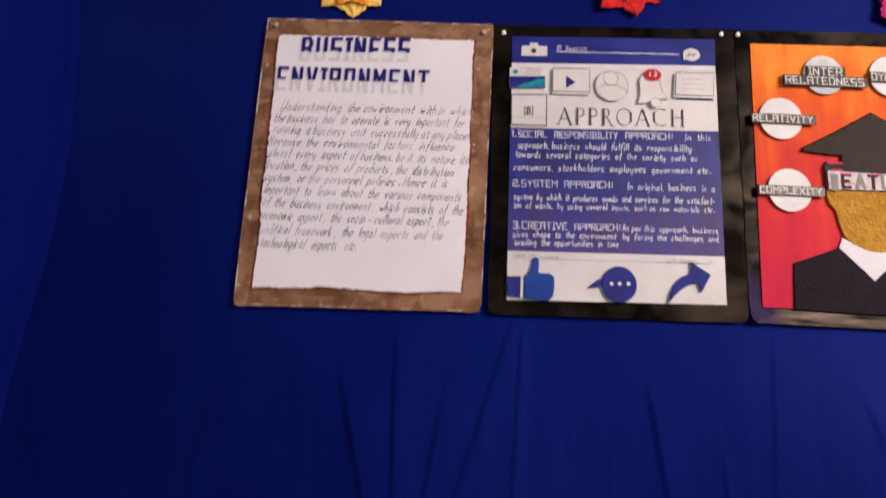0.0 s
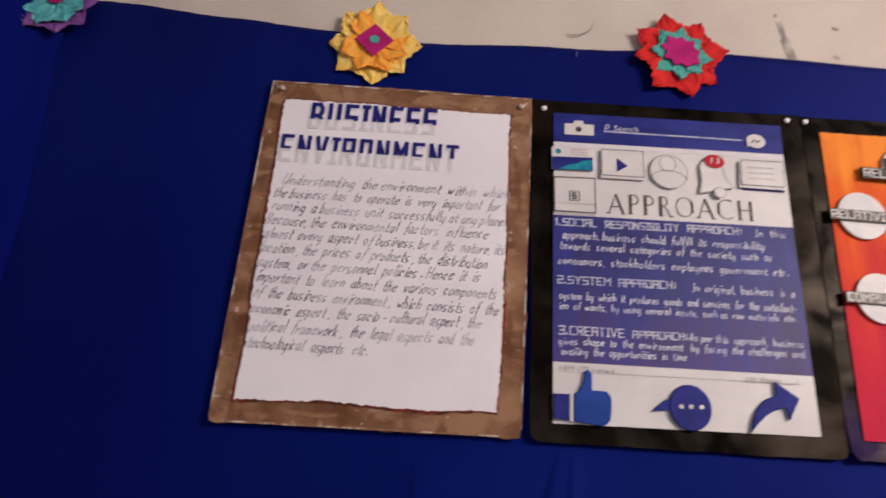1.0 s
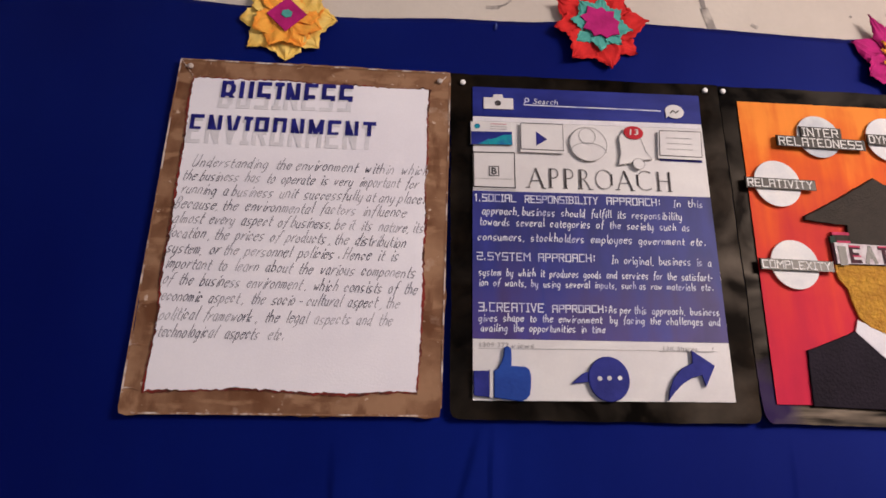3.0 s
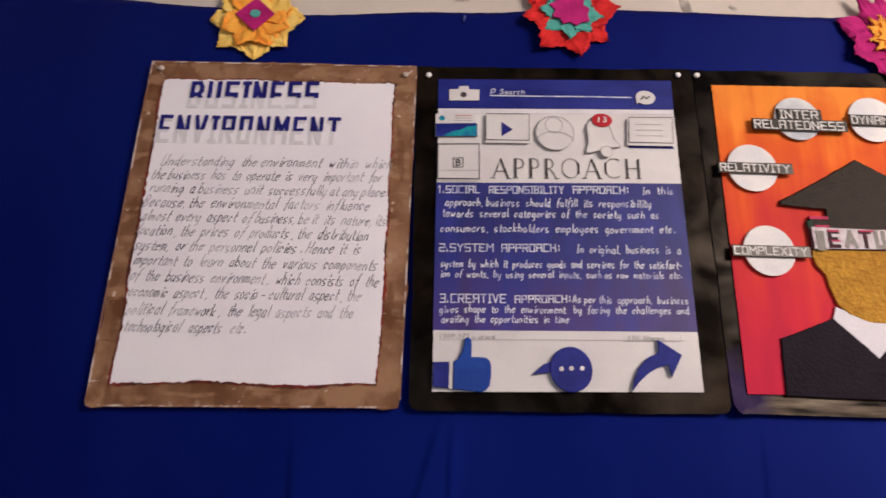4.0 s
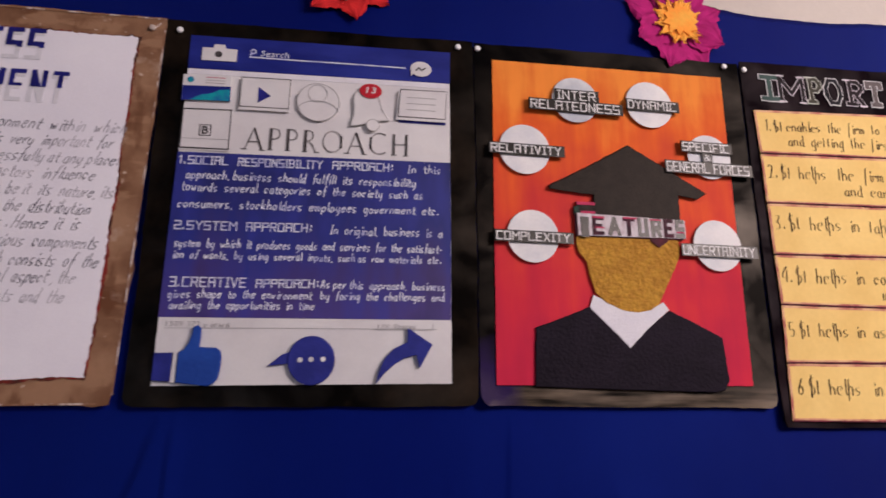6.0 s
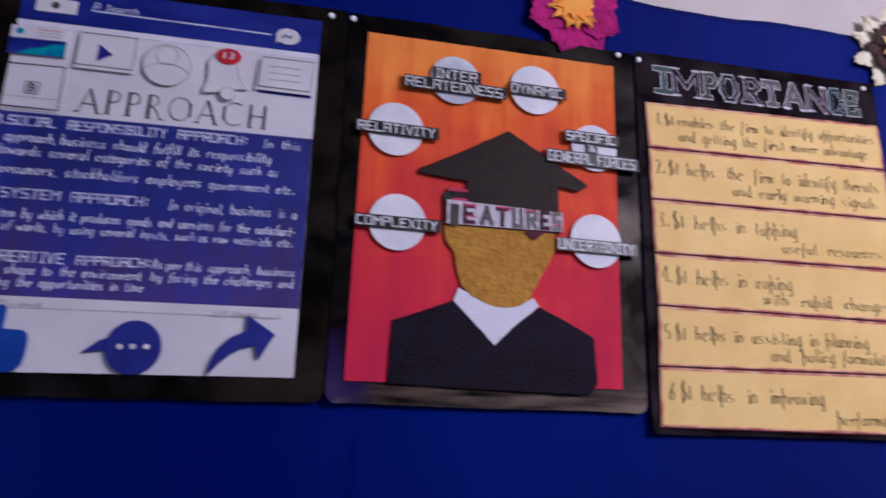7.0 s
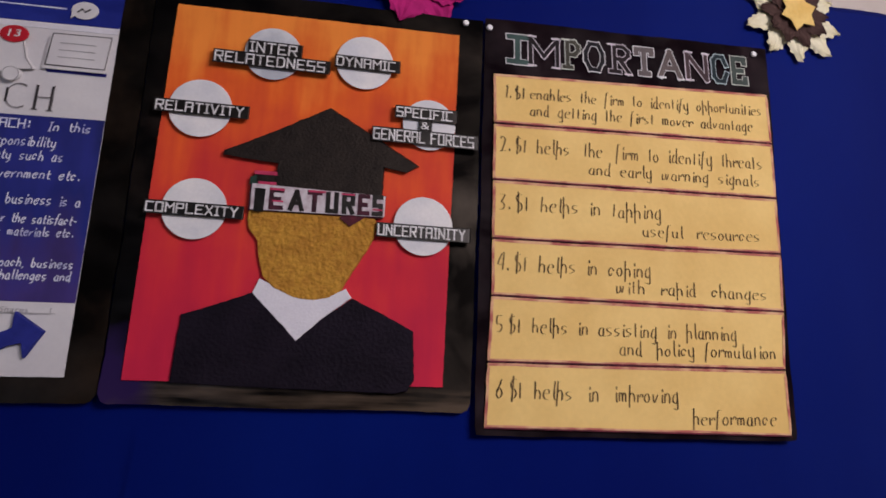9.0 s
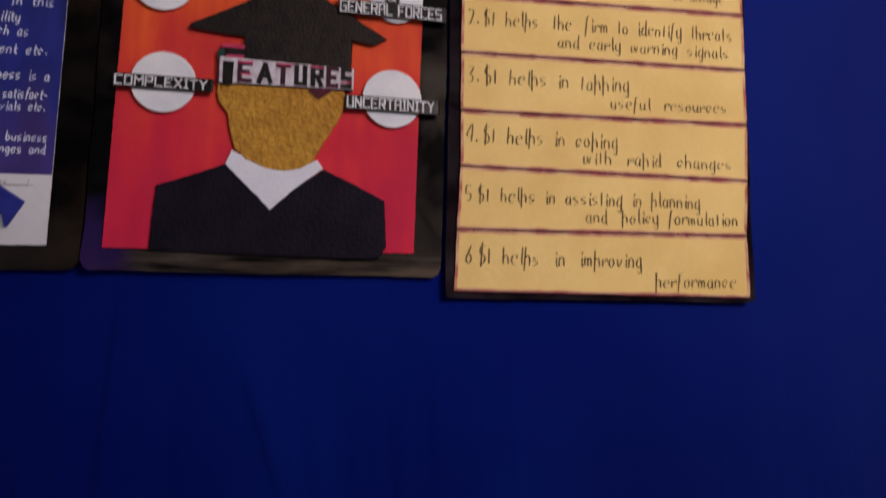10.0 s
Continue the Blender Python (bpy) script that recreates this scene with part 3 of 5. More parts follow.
# the pointed pen of the gold strips: tall stems, open bowls and hairline joins
LONG_HAND = {
    "I": "38180706152534332202 1911", "p": "0800 0415253432", "h": "0802 0415253432", "b": "0802 0415253432", "d": "35150312223334 383242", "y": "0503122233 36301000",
    "g": "35150312223334 36301000", "f": "38281700 0525", "t": "1712 0525", "e": "0434351504031232", "r": "0502 14253534", "s": "351504331202", "w": "05022325 253245"}.items()
PEN_STEP = {"i": 2.4, "l": 2.7, "t": 3.7, "f": 3.9, "r": 4.0, "m": 5.9, "w": 5.9, " ": 2.7, ",": 2.2, ".": 2.2, "1": 2.8, "I": 4.4, "U": 6.2, "B": 5.4, "H": 6.0, "A": 5.6}


def written(text, x0, x1, z0, z1, high, front, nib, slant=0.25, contrast=0.4, angle=0.7, loose=1.0, seed=0, capitals=()):
    """A line in pen handwriting from x0 to x1, its foot rising from z0 to z1, tall letters that high."""
    dice = random.Random(text + str(seed))
    shapes = {**SCRIPT, **dict(capitals)}
    total = sum(PEN_STEP.get(c, 4.8) for c in text) - 1.2
    unit, at = (x1 - x0) / total, 0.0
    bm = bmesh.new()
    for c in text:
        tall, drop, lean = dice.uniform(0.93, 1.07), dice.uniform(-0.22, 0.22) * loose, dice.uniform(-0.06, 0.06) * loose
        for k, run in enumerate(shapes.get(c, "").split()):
            knots = [Vector((int(run[i]) + dice.uniform(-0.13, 0.13) * loose, int(run[i + 1]) - 2 + dice.uniform(-0.13, 0.13) * loose)) for i in range(0, len(run), 2)]
            path = []
            for i in range(len(knots) - 1):
                p0, p1, p2, p3 = knots[max(0, i - 1)], knots[i], knots[i + 1], knots[min(len(knots) - 1, i + 2)]
                for n in range(3):
                    s = n / 3
                    path.append(0.5 * (2 * p1 + (p2 - p0) * s + (2 * p0 - 5 * p1 + 4 * p2 - p3) * s * s + (3 * p1 - p0 - 3 * p2 + p3) * s ** 3))
            path.append(knots[-1])
            line = []
            for p in path:
                up = (p.y * tall + drop) * high / 6
                x = x0 + (at + p.x * 0.92) * unit + up * (slant + lean)
                line.append(Vector((x, z0 + (z1 - z0) * (x - x0) / (x1 - x0) + up + 0.0012 * loose * noise.noise((x * 16, z0 * 40, 4)))))
            sides = []
            for i, p in enumerate(line):
                d = line[min(len(line) - 1, i + 1)] - line[max(0, i - 1)]
                turn = math.atan2(d.y, d.x)
                w = nib / 2 * (1 - contrast + contrast * 1.5 * abs(math.sin(turn - angle))) * (1 + 0.2 * noise.noise((p.x * 300, p.y * 300, 1)))
                side = Vector((-math.sin(turn), math.cos(turn))) * w
                sides.append([bm.verts.new((q.x, front - 0.00003 * k, q.y)) for q in (p + side, p - side)])
            for (a, b), (d, e) in zip(sides, sides[1:]):
                bm.faces.new((a, b, e, d))
        at += PEN_STEP.get(c, 4.8)
    return bm


def cut_above(bm, x0, z0, x1, z1):
    """Keeps what lies above the line from (x0, z0) to (x1, z1)."""
    bmesh.ops.bisect_plane(bm, geom=list(bm.verts) + list(bm.edges) + list(bm.faces), plane_co=(x0, 0, z0),
                           plane_no=(-(z1 - z0), 0, x1 - x0), clear_inner=True)
    return bm


# ---- the room ----
def room_wall(name, x0, x1, y0, y1, z0, z1, mat, label, category):
    bm = bmesh.new()
    bmesh.ops.create_cube(bm, size=1, matrix=Matrix.Translation(((x0 + x1) / 2, (y0 + y1) / 2, (z0 + z1) / 2)) @ Matrix.Diagonal((x1 - x0, y1 - y0, z1 - z0, 1)))
    return tagged(part(name, bm, mat), label, category, kind="structure")


BACK = WALL + 0.02
wall_north = room_wall("wall_north", -2.3, 3.7, BACK, BACK + 0.15, 0.0, 3.3, PLASTER, "cream plastered wall with scuffs behind the blue cloth", "wall")
room_wall("wall_south", -2.3, 3.7, -3.35, -3.2, 0.0, 3.3, ROOM_PAINT, "plain painted wall across the room", "wall")
room_wall("wall_west", -2.45, -2.3, -3.35, BACK + 0.15, 0.0, 3.3, ROOM_PAINT, "plain painted side wall", "wall")
room_wall("wall_east", 3.7, 3.85, -3.35, BACK + 0.15, 0.0, 3.3, ROOM_PAINT, "plain painted side wall", "wall")
room_wall("floor", -2.45, 3.85, -3.35, BACK + 0.15, -0.12, 0.0, FLOOR_STONE, "plain stone floor of the room", "floor")
room_wall("ceiling", -2.45, 3.85, -3.35, BACK + 0.15, 3.3, 3.42, ROOM_PAINT, "plain painted ceiling", "ceiling")

# scuffs and pin holes on the plaster over the cloth
for pts, w in (([(0.030, 2.577), (0.046, 2.577), (0.060, 2.580)], 0.009), ([(0.058, 2.580), (0.074, 2.588), (0.086, 2.600), (0.092, 2.618)], 0.0045),
               ([(0.519, 2.690), (0.524, 2.684)], 0.007), ([(0.529, 2.670), (0.533, 2.645), (0.537, 2.620)], 0.011), ([(0.536, 2.622), (0.543, 2.595), (0.550, 2.562)], 0.020),
               ([(0.655, 2.667), (0.661, 2.664), (0.668, 2.662)], 0.007), ([(0.645, 2.587), (0.652, 2.583), (0.660, 2.579)], 0.008),
               ([(0.892, 2.633), (0.897, 2.630)], 0.006), ([(0.984, 2.647), (0.992, 2.643)], 0.006),
               ([(-0.735, 2.618), (-0.728, 2.615), (-0.720, 2.617)], 0.009)):
    part("scuff_mark", stroke(pts, BACK - 0.0012, w, 0.0008), SCUFF, wall_north, "grey scuff on the plaster")


def cloth_top(x):
    ends = [(-1.6, 2.570), (-0.95, 2.551), (-0.72, 2.537), (-0.50, 2.526), (-0.30, 2.515), (0.02, 2.536), (0.37, 2.561), (0.75, 2.559), (1.0, 2.565), (1.2, 2.552), (1.34, 2.556), (1.5, 2.569), (1.72, 2.570), (2.02, 2.580), (2.9, 2.61)]
    for (xa, za), (xb, zb) in zip(ends, ends[1:]):
        if xa <= x <= xb:
            s = (x - xa) / (xb - xa)
            return za + (zb - za) * s * s * (3 - 2 * s)
    return ends[0][1] if x < 0 else ends[-1][1]


def crease(x, z, xa, za, xb, zb, wide, high):
    """A fold that hangs along the line from (xa, za) down to (xb, zb): a soft swell that falls off sharply on one side."""
    s = (za - z) / (za - zb)
    if s < 0:
        return 0.0
    d = (x - (xa + (xb - xa) * s)) / wide
    fade = min(1.0, s / 0.35)
    return 0.66 * high * fade * (math.exp(-(d * 13) ** 2) if d > 0 else math.exp(-d * d * 1.6))


def cloth_y(x, z):
    """How far the cloth stands off the wall at (x, z)."""
    under = min(1.0, max(0.0, (1.68 - z) / 0.25))
    off = 0.004 + 0.003 * noise.noise((x * 3, 0, z * 0.9)) + 0.0012 * noise.noise((x * 11, 4, z * 2))
    off += under * (0.005 + 0.005 * noise.noise((x * 4.5, 8, z * 0.7)) + 0.0013 * noise.noise((x * 26, 2, z * 2.0)) + 0.0006 * noise.noise((x * 60, 2, z * 4)))
    off += crease(x, z, -0.356, 1.57, -0.270, 1.24, -0.10, 0.0124)
    off += crease(x, z, -0.235, 1.66, -0.218, 1.24, -0.07, 0.0087)
    off += crease(x, z, -0.118, 1.54, -0.160, 1.26, -0.06, 0.0074)
    off += crease(x, z, 0.024, 1.68, -0.030, 1.50, -0.05, 0.0068)
    off += crease(x, z, 0.040, 1.67, 0.034, 1.50, -0.03, 0.0050)
    off += crease(x, z, 0.312, 1.56, 0.345, 1.36, -0.07, 0.0074)
    off += crease(x, z, 0.594, 1.68, 0.586, 1.50, -0.05, 0.0030)
    off += crease(x, z, 0.470, 1.42, 0.480, 1.22, -0.03, 0.0056)
    off += crease(x, z, 0.772, 1.57, 0.850, 1.34, -0.08, 0.0048)
    off += crease(x, z, -0.60, 1.60, -0.66, 1.20, -0.12, 0.0036)
    off += crease(x, z, 1.02, 1.52, 1.06, 1.10, -0.10, 0.0027)
    return off


def blue_cloth():
    bm = bmesh.new()
    nx, nz = 1000, 130
    rows = []
    for j in range(nz + 1):
        row = []
        for i in range(nx + 1):
            x = -1.6 + 4.4 * i / nx
            top = cloth_top(x) + 0.0015 * noise.noise((x * 40, 1, 1))
            z = 0.75 + (top - 0.75) * j / nz
            row.append(bm.verts.new((x, BACK - 0.003 - cloth_y(x, z), z)))
        rows.append(row)
    for j in range(nz):
        for i in range(nx):
            bm.faces.new((rows[j][i], rows[j][i + 1], rows[j + 1][i + 1], rows[j + 1][i]))
    # the hem at the top turns back to the wall
    lip = [bm.verts.new((v.co.x, BACK - 0.0005, v.co.z - 0.001)) for v in rows[-1]]
    for i in range(nx):
        bm.faces.new((rows[-1][i], rows[-1][i + 1], lip[i + 1], lip[i]))
    return tagged(part("cloth_backdrop", bm, BLUE_CLOTH, smooth=True), "royal blue cloth backdrop with soft folds stretched over the wall", "cloth")


cloth = blue_cloth()
part("smudge", slab([(0.0475, 2.511), (0.0525, 2.510), (0.0540, 2.519), (0.0525, 2.527), (0.0500, 2.528), (0.0490, 2.520)], BACK - 0.0125, 0.0006), SMUDGE, cloth, "pale chalky smudge")


def side_edge(z):
    return -1.045 - 0.020 * math.sin((z - 2.25) * 5.2) + 0.006 * noise.noise((z * 9, 1, 1))


def side_cloth():
    """A second cloth over the corner of the room, swinging out from the wall."""
    bm = bmesh.new()
    nx, nz = 40, 90
    rows = []
    for j in range(nz + 1):
        z = 0.75 + 1.85 * j / nz
        row = []
        for i in range(nx + 1):
            d = 0.85 * i / nx
            x = side_edge(z) - d
            off = 0.014 + 0.95 * d * d / (d + 0.05) + 0.006 * noise.noise((d * 12, 3, z * 1.3)) * min(1, d * 8)
            row.append(bm.verts.new((x, BACK - off, z)))
        rows.append(row)
    for j in range(nz):
        for i in range(nx):
            bm.faces.new((rows[j][i + 1], rows[j][i], rows[j + 1][i], rows[j + 1][i + 1]))
    lip = [bm.verts.new((r[0].co.x + 0.001, BACK - 0.003, r[0].co.z)) for r in rows]
    for j in range(nz):
        bm.faces.new((rows[j][0], lip[j], lip[j + 1], rows[j + 1][0]))
    return tagged(part("side_cloth", bm, SIDE_CLOTH, smooth=True), "brighter blue cloth hanging over the corner beside the backdrop", "cloth")


side_cloth()


# ---- first chart: brown border, white sheet, handwriting ----
def curl_of(amount, corner_left, corner_right, seed):
    """Small waves in a chart, and how far its lower corners lift."""
    def curl(u, v):
        lift = corner_left * max(0.0, 1 - u * 9 - v * 9) ** 1.5 + corner_right * max(0.0, 1 - (1 - u) * 9 - v * 9) ** 1.5
        return lift + amount * noise.noise((u * 2.2 + seed, v * 2.6, seed))
    return curl


def chart_1():
    root = thing("wall_chart", -0.32, 1.68, "hand-lettered white sheet on a brown painted card pinned to blue cloth", "poster", "charts on the cloth")
    part("border_card", patch([(-0.597, 1.6740), (-0.052, 1.6845), (-0.047, 2.386), (-0.595, 2.3760)], 40, 48, WALL, 0.0022, 0.010, 0.0030,
         curl_of(0.0012, 0.006, 0.004, 3)), BROWN_PAINT, root, "brown watercolour card border with pale worn edges", True)
    part("worn_edge", stroke([(-0.5955, 1.70), (-0.5962, 1.85), (-0.5952, 2.0), (-0.5950, 2.2), (-0.5935, 2.374)], WALL - 0.0016, 0.003), BROWN_LIGHT, root, "pale rubbed edge")
    part("worn_edge", stroke([(-0.594, 2.3745), (-0.42, 2.3775), (-0.2, 2.3815), (-0.048, 2.3845)], WALL - 0.0016, 0.003), BROWN_LIGHT, root, "pale rubbed edge")
    part("worn_edge", stroke([(-0.583, 1.6762), (-0.4, 1.6798), (-0.2, 1.6836), (-0.075, 1.6860)], WALL - 0.0028, 0.003), BROWN_LIGHT, root, "pale rubbed edge")
    part("worn_edge", stroke([(-0.0530, 1.70), (-0.0518, 1.85), (-0.0505, 2.0), (-0.0492, 2.2), (-0.0482, 2.372)], WALL - 0.0016, 0.0026), BROWN_LIGHT, root, "pale rubbed edge")
    for pts in ([(-0.593, 2.374), (-0.580, 2.357), (-0.5640, 2.3360)], [(-0.049, 2.384), (-0.066, 2.364), (-0.0900, 2.3430)], [(-0.5955, 1.7175), (-0.582, 1.7185), (-0.566, 1.7150)],
                [(-0.5955, 1.792), (-0.585, 1.7935), (-0.570, 1.7915)], [(-0.592, 1.676), (-0.5945, 1.690), (-0.5950, 1.712)]):
        part("crease", stroke(pts, WALL - 0.0020, 0.0022), BROWN_LIGHT, root, "pale rubbed crease")
    part("red_outline", patch([(-0.5612, 1.7122), (-0.0912, 1.7205), (-0.0890, 2.3425), (-0.5647, 2.3347)], 90, 110, WALL - 0.0022, 0.001, 0, 0.0050), RED_EDGE, root, "dark red ragged outline")
    part("sheet", patch([(-0.557, 1.716), (-0.0945, 1.7245), (-0.0925, 2.340), (-0.5615, 2.332)], 110, 130, WALL - 0.0032, 0.001, 0, 0.0036), WHITE_PAPER, root, "white paper sheet with torn edges")
    y = WALL - 0.0042
    for text, x0, x1, low, mid, rise in (("BUSINESS", -0.505, -0.238, 2.266, 2.2890, 0.010), ("ENVIRONMENT", -0.555, -0.188, 2.186, 2.2155, 0.008)):
        high = 0.062
        for letter in drawn(text, x0, x1, low, low + rise, high, y - 0.0010, 0.0088 if text[0] == "B" else 0.0078, squeeze=0.76):
            part("title_letter", cut_above(letter, x0, mid, x1, mid + rise), NAVY_INK, root, "navy upper half of a block letter")
        for letter in drawn(text, x0 - 0.003, x1 - 0.003, low, low + rise, high * 0.90, y, 0.0078, squeeze=0.78):
            part("letter_shade", letter, GREY_INK, root, "pale grey lower half of a block letter")
    for text, x0, x1, z0, z1 in (
            ("Understanding  the environment  within  which", -0.539, -0.090, 2.137, 2.146),
            ("the business  has  to  operate  is  very  important  for", -0.553, -0.109, 2.108, 2.116),
            ("running  a business  unit  successfully at any place.", -0.551, -0.096, 2.079, 2.085),
            ("Because, the  environmental  factors  influence", -0.559, -0.129, 2.049, 2.055),
            ("almost  every  aspect  of business, be it  its  nature, its", -0.557, -0.095, 2.021, 2.025),
            ("location , the  prices  of  products , the  distribution", -0.561, -0.128, 1.992, 1.994),
            ("system,  or the  personnel  policies . Hence  it  is", -0.560, -0.141, 1.961, 1.966),
            ("important  to  learn  about  the  various  components", -0.558, -0.108, 1.932, 1.935),
            ("of  the  business  environment ,  which  consists  of  the", -0.558, -0.103, 1.902, 1.903),
            ("economic  aspect ,  the  socio - cultural  aspect , the", -0.556, -0.135, 1.871, 1.875),
            ("political  framework ,  the  legal  aspects  and  the", -0.554, -0.146, 1.838, 1.842),
            ("technological   aspects   etc.", -0.552, -0.337, 1.807, 1.809)):
        tagged(part("text_line", written(text, x0, x1, z0, z1, 0.0235, y, 0.0017, 0.34, 0.35), PEN_INK, root), kind="stuff")


# ---- second chart: a drawn screen on a black card ----
def chart_2():
    root = thing("wall_chart", 0.24, 1.68, "blue and white drawn screen chart on a black painted card", "poster", "charts on the cloth")
    part("border_card", patch([(-0.036, 1.682), (0.535, 1.690), (0.533, 2.4035), (-0.047, 2.386)], 40, 48, WALL, 0.0022, 0.018, 0.0015,
         curl_of(0.0020, 0.004, 0.002, 11)), BLACK_PAINT, root, "black painted card border with brownish wear", True)
    y = WALL - 0.0026

    def up(bm):
        return raised(bm, 0.081, 1.566, 1.156)

    part("sheet", slab([(0.003, 1.715), (0.487, 1.727), (0.4842, 2.3685), (0.0000, 2.3530)], y, 0.0012, 0, 0.0006), CARD_WHITE, root, "white paper sheet")
    y -= 0.0008
    header = part("header_bar", slab([(-0.0008, 2.286), (0.4846, 2.302), (0.4852, 2.3712), (-0.0015, 2.3552)], y, 0.0008), BLUE_PAINT, root, "dark blue painted bar")
    part("header_shade", slab([(-0.0003, 2.275), (0.4832, 2.2905), (0.4834, 2.3015), (-0.0005, 2.2855)], y, 0.0006), GREY_INK, header, "grey painted shade below the bar")
    icon = part("camera_icon", up(slab([(0.021, 2.307), (0.083, 2.3095), (0.083, 2.3355), (0.062, 2.3355), (0.0605, 2.3435), (0.0415, 2.3425), (0.040, 2.335), (0.021, 2.334)], y - 0.003, 0.003, 0.0008)), CARD_WHITE, root, "white cut-out camera")
    part("lens", up(slab(oval(0.0505, 2.3225, 0.0065, n=20), y - 0.0036, 0.0006)), BLACK_INK, icon, "dark lens dot")
    part("search_mark", join(stroke(closed(oval(0.112, 2.332, 0.0042, n=16)), y - 0.0007, 0.0022), stroke([(0.110, 2.328), (0.106, 2.3235)], y - 0.0007, 0.0026)), WHITE_INK, header, "white painted lens mark")
    part("text_line", words("Search", 0.126, 0.177, 2.3235, 2.3245, 0.0125, y - 0.0007, 0.0, 0.15, 0.0008), WHITE_INK, header)
    part("search_line", stroke([(0.105, 2.320), (0.2, 2.322), (0.3, 2.325), (0.399, 2.327)], y - 0.0007, 0.0024), WHITE_INK, header, "white painted rule")
    bubble = part("chat_bubble", up(slab(oval(0.429, 2.3305, 0.0205, 0.0165)[:23] + [(0.4095, 2.313)] + oval(0.429, 2.3305, 0.0205, 0.0165)[25:], y - 0.003, 0.003, 0.0008)), CARD_WHITE, root, "white speech bubble cut-out")
    part("zigzag", up(stroke([(0.419, 2.326), (0.4255, 2.3335), (0.431, 2.328), (0.4385, 2.334)], y - 0.0038, 0.003)), BLACK_INK, bubble, "dark zigzag mark")

    # the row of raised paper cards
    card = part("picture_card", up(slab([(-0.005, 2.2225), (0.080, 2.2265), (0.0785, 2.279), (-0.006, 2.275)], y - 0.004, 0.004, 0.0006)), CARD_WHITE, root, "small card with a painted picture")
    part("picture", up(slab([(-0.0045, 2.223), (0.0797, 2.227), (0.0790, 2.257), (-0.0050, 2.2525)], y - 0.0048, 0.0008)), BLUE_PAINT, card, "blue painted sky")
    part("hill", up(slab([(0.008, 2.2242), (0.0785, 2.2275), (0.0780, 2.251), (0.060, 2.2485), (0.045, 2.240), (0.028, 2.236)], y - 0.0056, 0.0008)), TEAL_PAINT, card, "teal painted hill")
    part("dot", up(slab(oval(0.0075, 2.2655, 0.0058, n=20), y - 0.0048, 0.0008)), TEAL_PAINT, card, "teal dot")
    for z in (2.2725, 2.2665, 2.2610):
        part("rule", up(stroke([(0.034, z), (0.068, z + 0.001)], y - 0.0046, 0.0013)), PINK_PAINT if z > 2.27 else PENCIL, card)

    def framed(name, corners, front, depth, line, label, ink=BLACK_INK, mat=CARD_WHITE):
        ob = part(name, up(slab(corners, front, depth, 0.0006)), mat, root, label)
        inner = [(x + (0.0014 if i in (0, 3) else -0.0014), z + (0.0014 if i < 2 else -0.0014)) for i, (x, z) in enumerate(corners)]
        part("outline", stroke(closed(inner), front - 0.0007, line), ink, ob, "drawn dark outline")
        return ob

    play = framed("play_card", [(0.095, 2.2125), (0.185, 2.2145), (0.1855, 2.2775), (0.0955, 2.2745)], y - 0.006, 0.006, 0.0017, "raised white card with a play triangle")
    part("triangle", up(slab([(0.1285, 2.229), (0.1515, 2.245), (0.1285, 2.2615)], y - 0.0068, 0.0008)), NAVY_INK, play, "dark blue triangle")
    face = part("profile_disc", up(slab(oval(0.2375, 2.2405, 0.0395, 0.0395), y - 0.005, 0.005, 0.0008)), CARD_WHITE, root, "raised white disc with a plain round and an arc")
    part("outline", up(stroke(closed(oval(0.2375, 2.2405, 0.0388, 0.0388)), y - 0.0058, 0.0011)), PENCIL, face, "thin pencil outline")
    part("outline", up(stroke(closed(oval(0.2355, 2.2585, 0.0172, 0.0180, 28)), y - 0.0058, 0.0011)), PENCIL, face, "thin pencil outline")
    part("outline", up(stroke([(0.2375 + 0.037 * math.cos(a), 2.2215 + 0.0215 * math.sin(a)) for a in [math.pi * i / 16 for i in range(17)]], y - 0.0058, 0.0011)), PENCIL, face, "thin pencil outline")
    bell = part("bell_icon", up(slab([(0.2985, 2.1965), (0.318, 2.2005), (0.345, 2.2105), (0.371, 2.2135), (0.369, 2.219), (0.357, 2.232), (0.352, 2.250), (0.348, 2.2625), (0.339, 2.274), (0.330, 2.2775), (0.318, 2.276), (0.307, 2.268), (0.3025, 2.256), (0.304, 2.240), (0.3045, 2.222), (0.300, 2.206)], y - 0.006, 0.006, 0.0008)), CARD_WHITE, root, "raised white paper bell")
    part("clapper", up(slab(oval(0.341, 2.2025, 0.0125, n=24), y - 0.008, 0.008, 0.0008)), CARD_WHITE, bell, "small white clapper disc")
    part("outline", up(stroke([(0.318, 2.276), (0.307, 2.268), (0.3030, 2.256), (0.3045, 2.240), (0.305, 2.222), (0.3005, 2.206), (0.2995, 2.1975), (0.318, 2.2012), (0.345, 2.2112), (0.370, 2.2142), (0.3575, 2.232), (0.3525, 2.250), (0.3485, 2.2625)], y - 0.0067, 0.0012)), PENCIL, bell, "thin pencil outline")
    part("outline", up(stroke(closed(oval(0.341, 2.2025, 0.0122, n=24)), y - 0.0087, 0.0012)), PENCIL, bell, "thin pencil outline")
    badge = part("badge", up(slab(oval(0.3345, 2.2735, 0.021, 0.0155, 30), y - 0.0085, 0.0025, 0.0006)), RED_PAINT, bell, "red oval badge")
    part("number", up(words("13", 0.326, 0.345, 2.2685, 2.2695, 0.0125, y - 0.0093, 0.012, 0.1)), LETTER_WHITE, bell, "white painted number")
    note = framed("note_card", [(0.383, 2.2175), (0.4755, 2.219), (0.479, 2.281), (0.387, 2.278)], y - 0.006, 0.006, 0.0018, "raised white card with ruled lines")
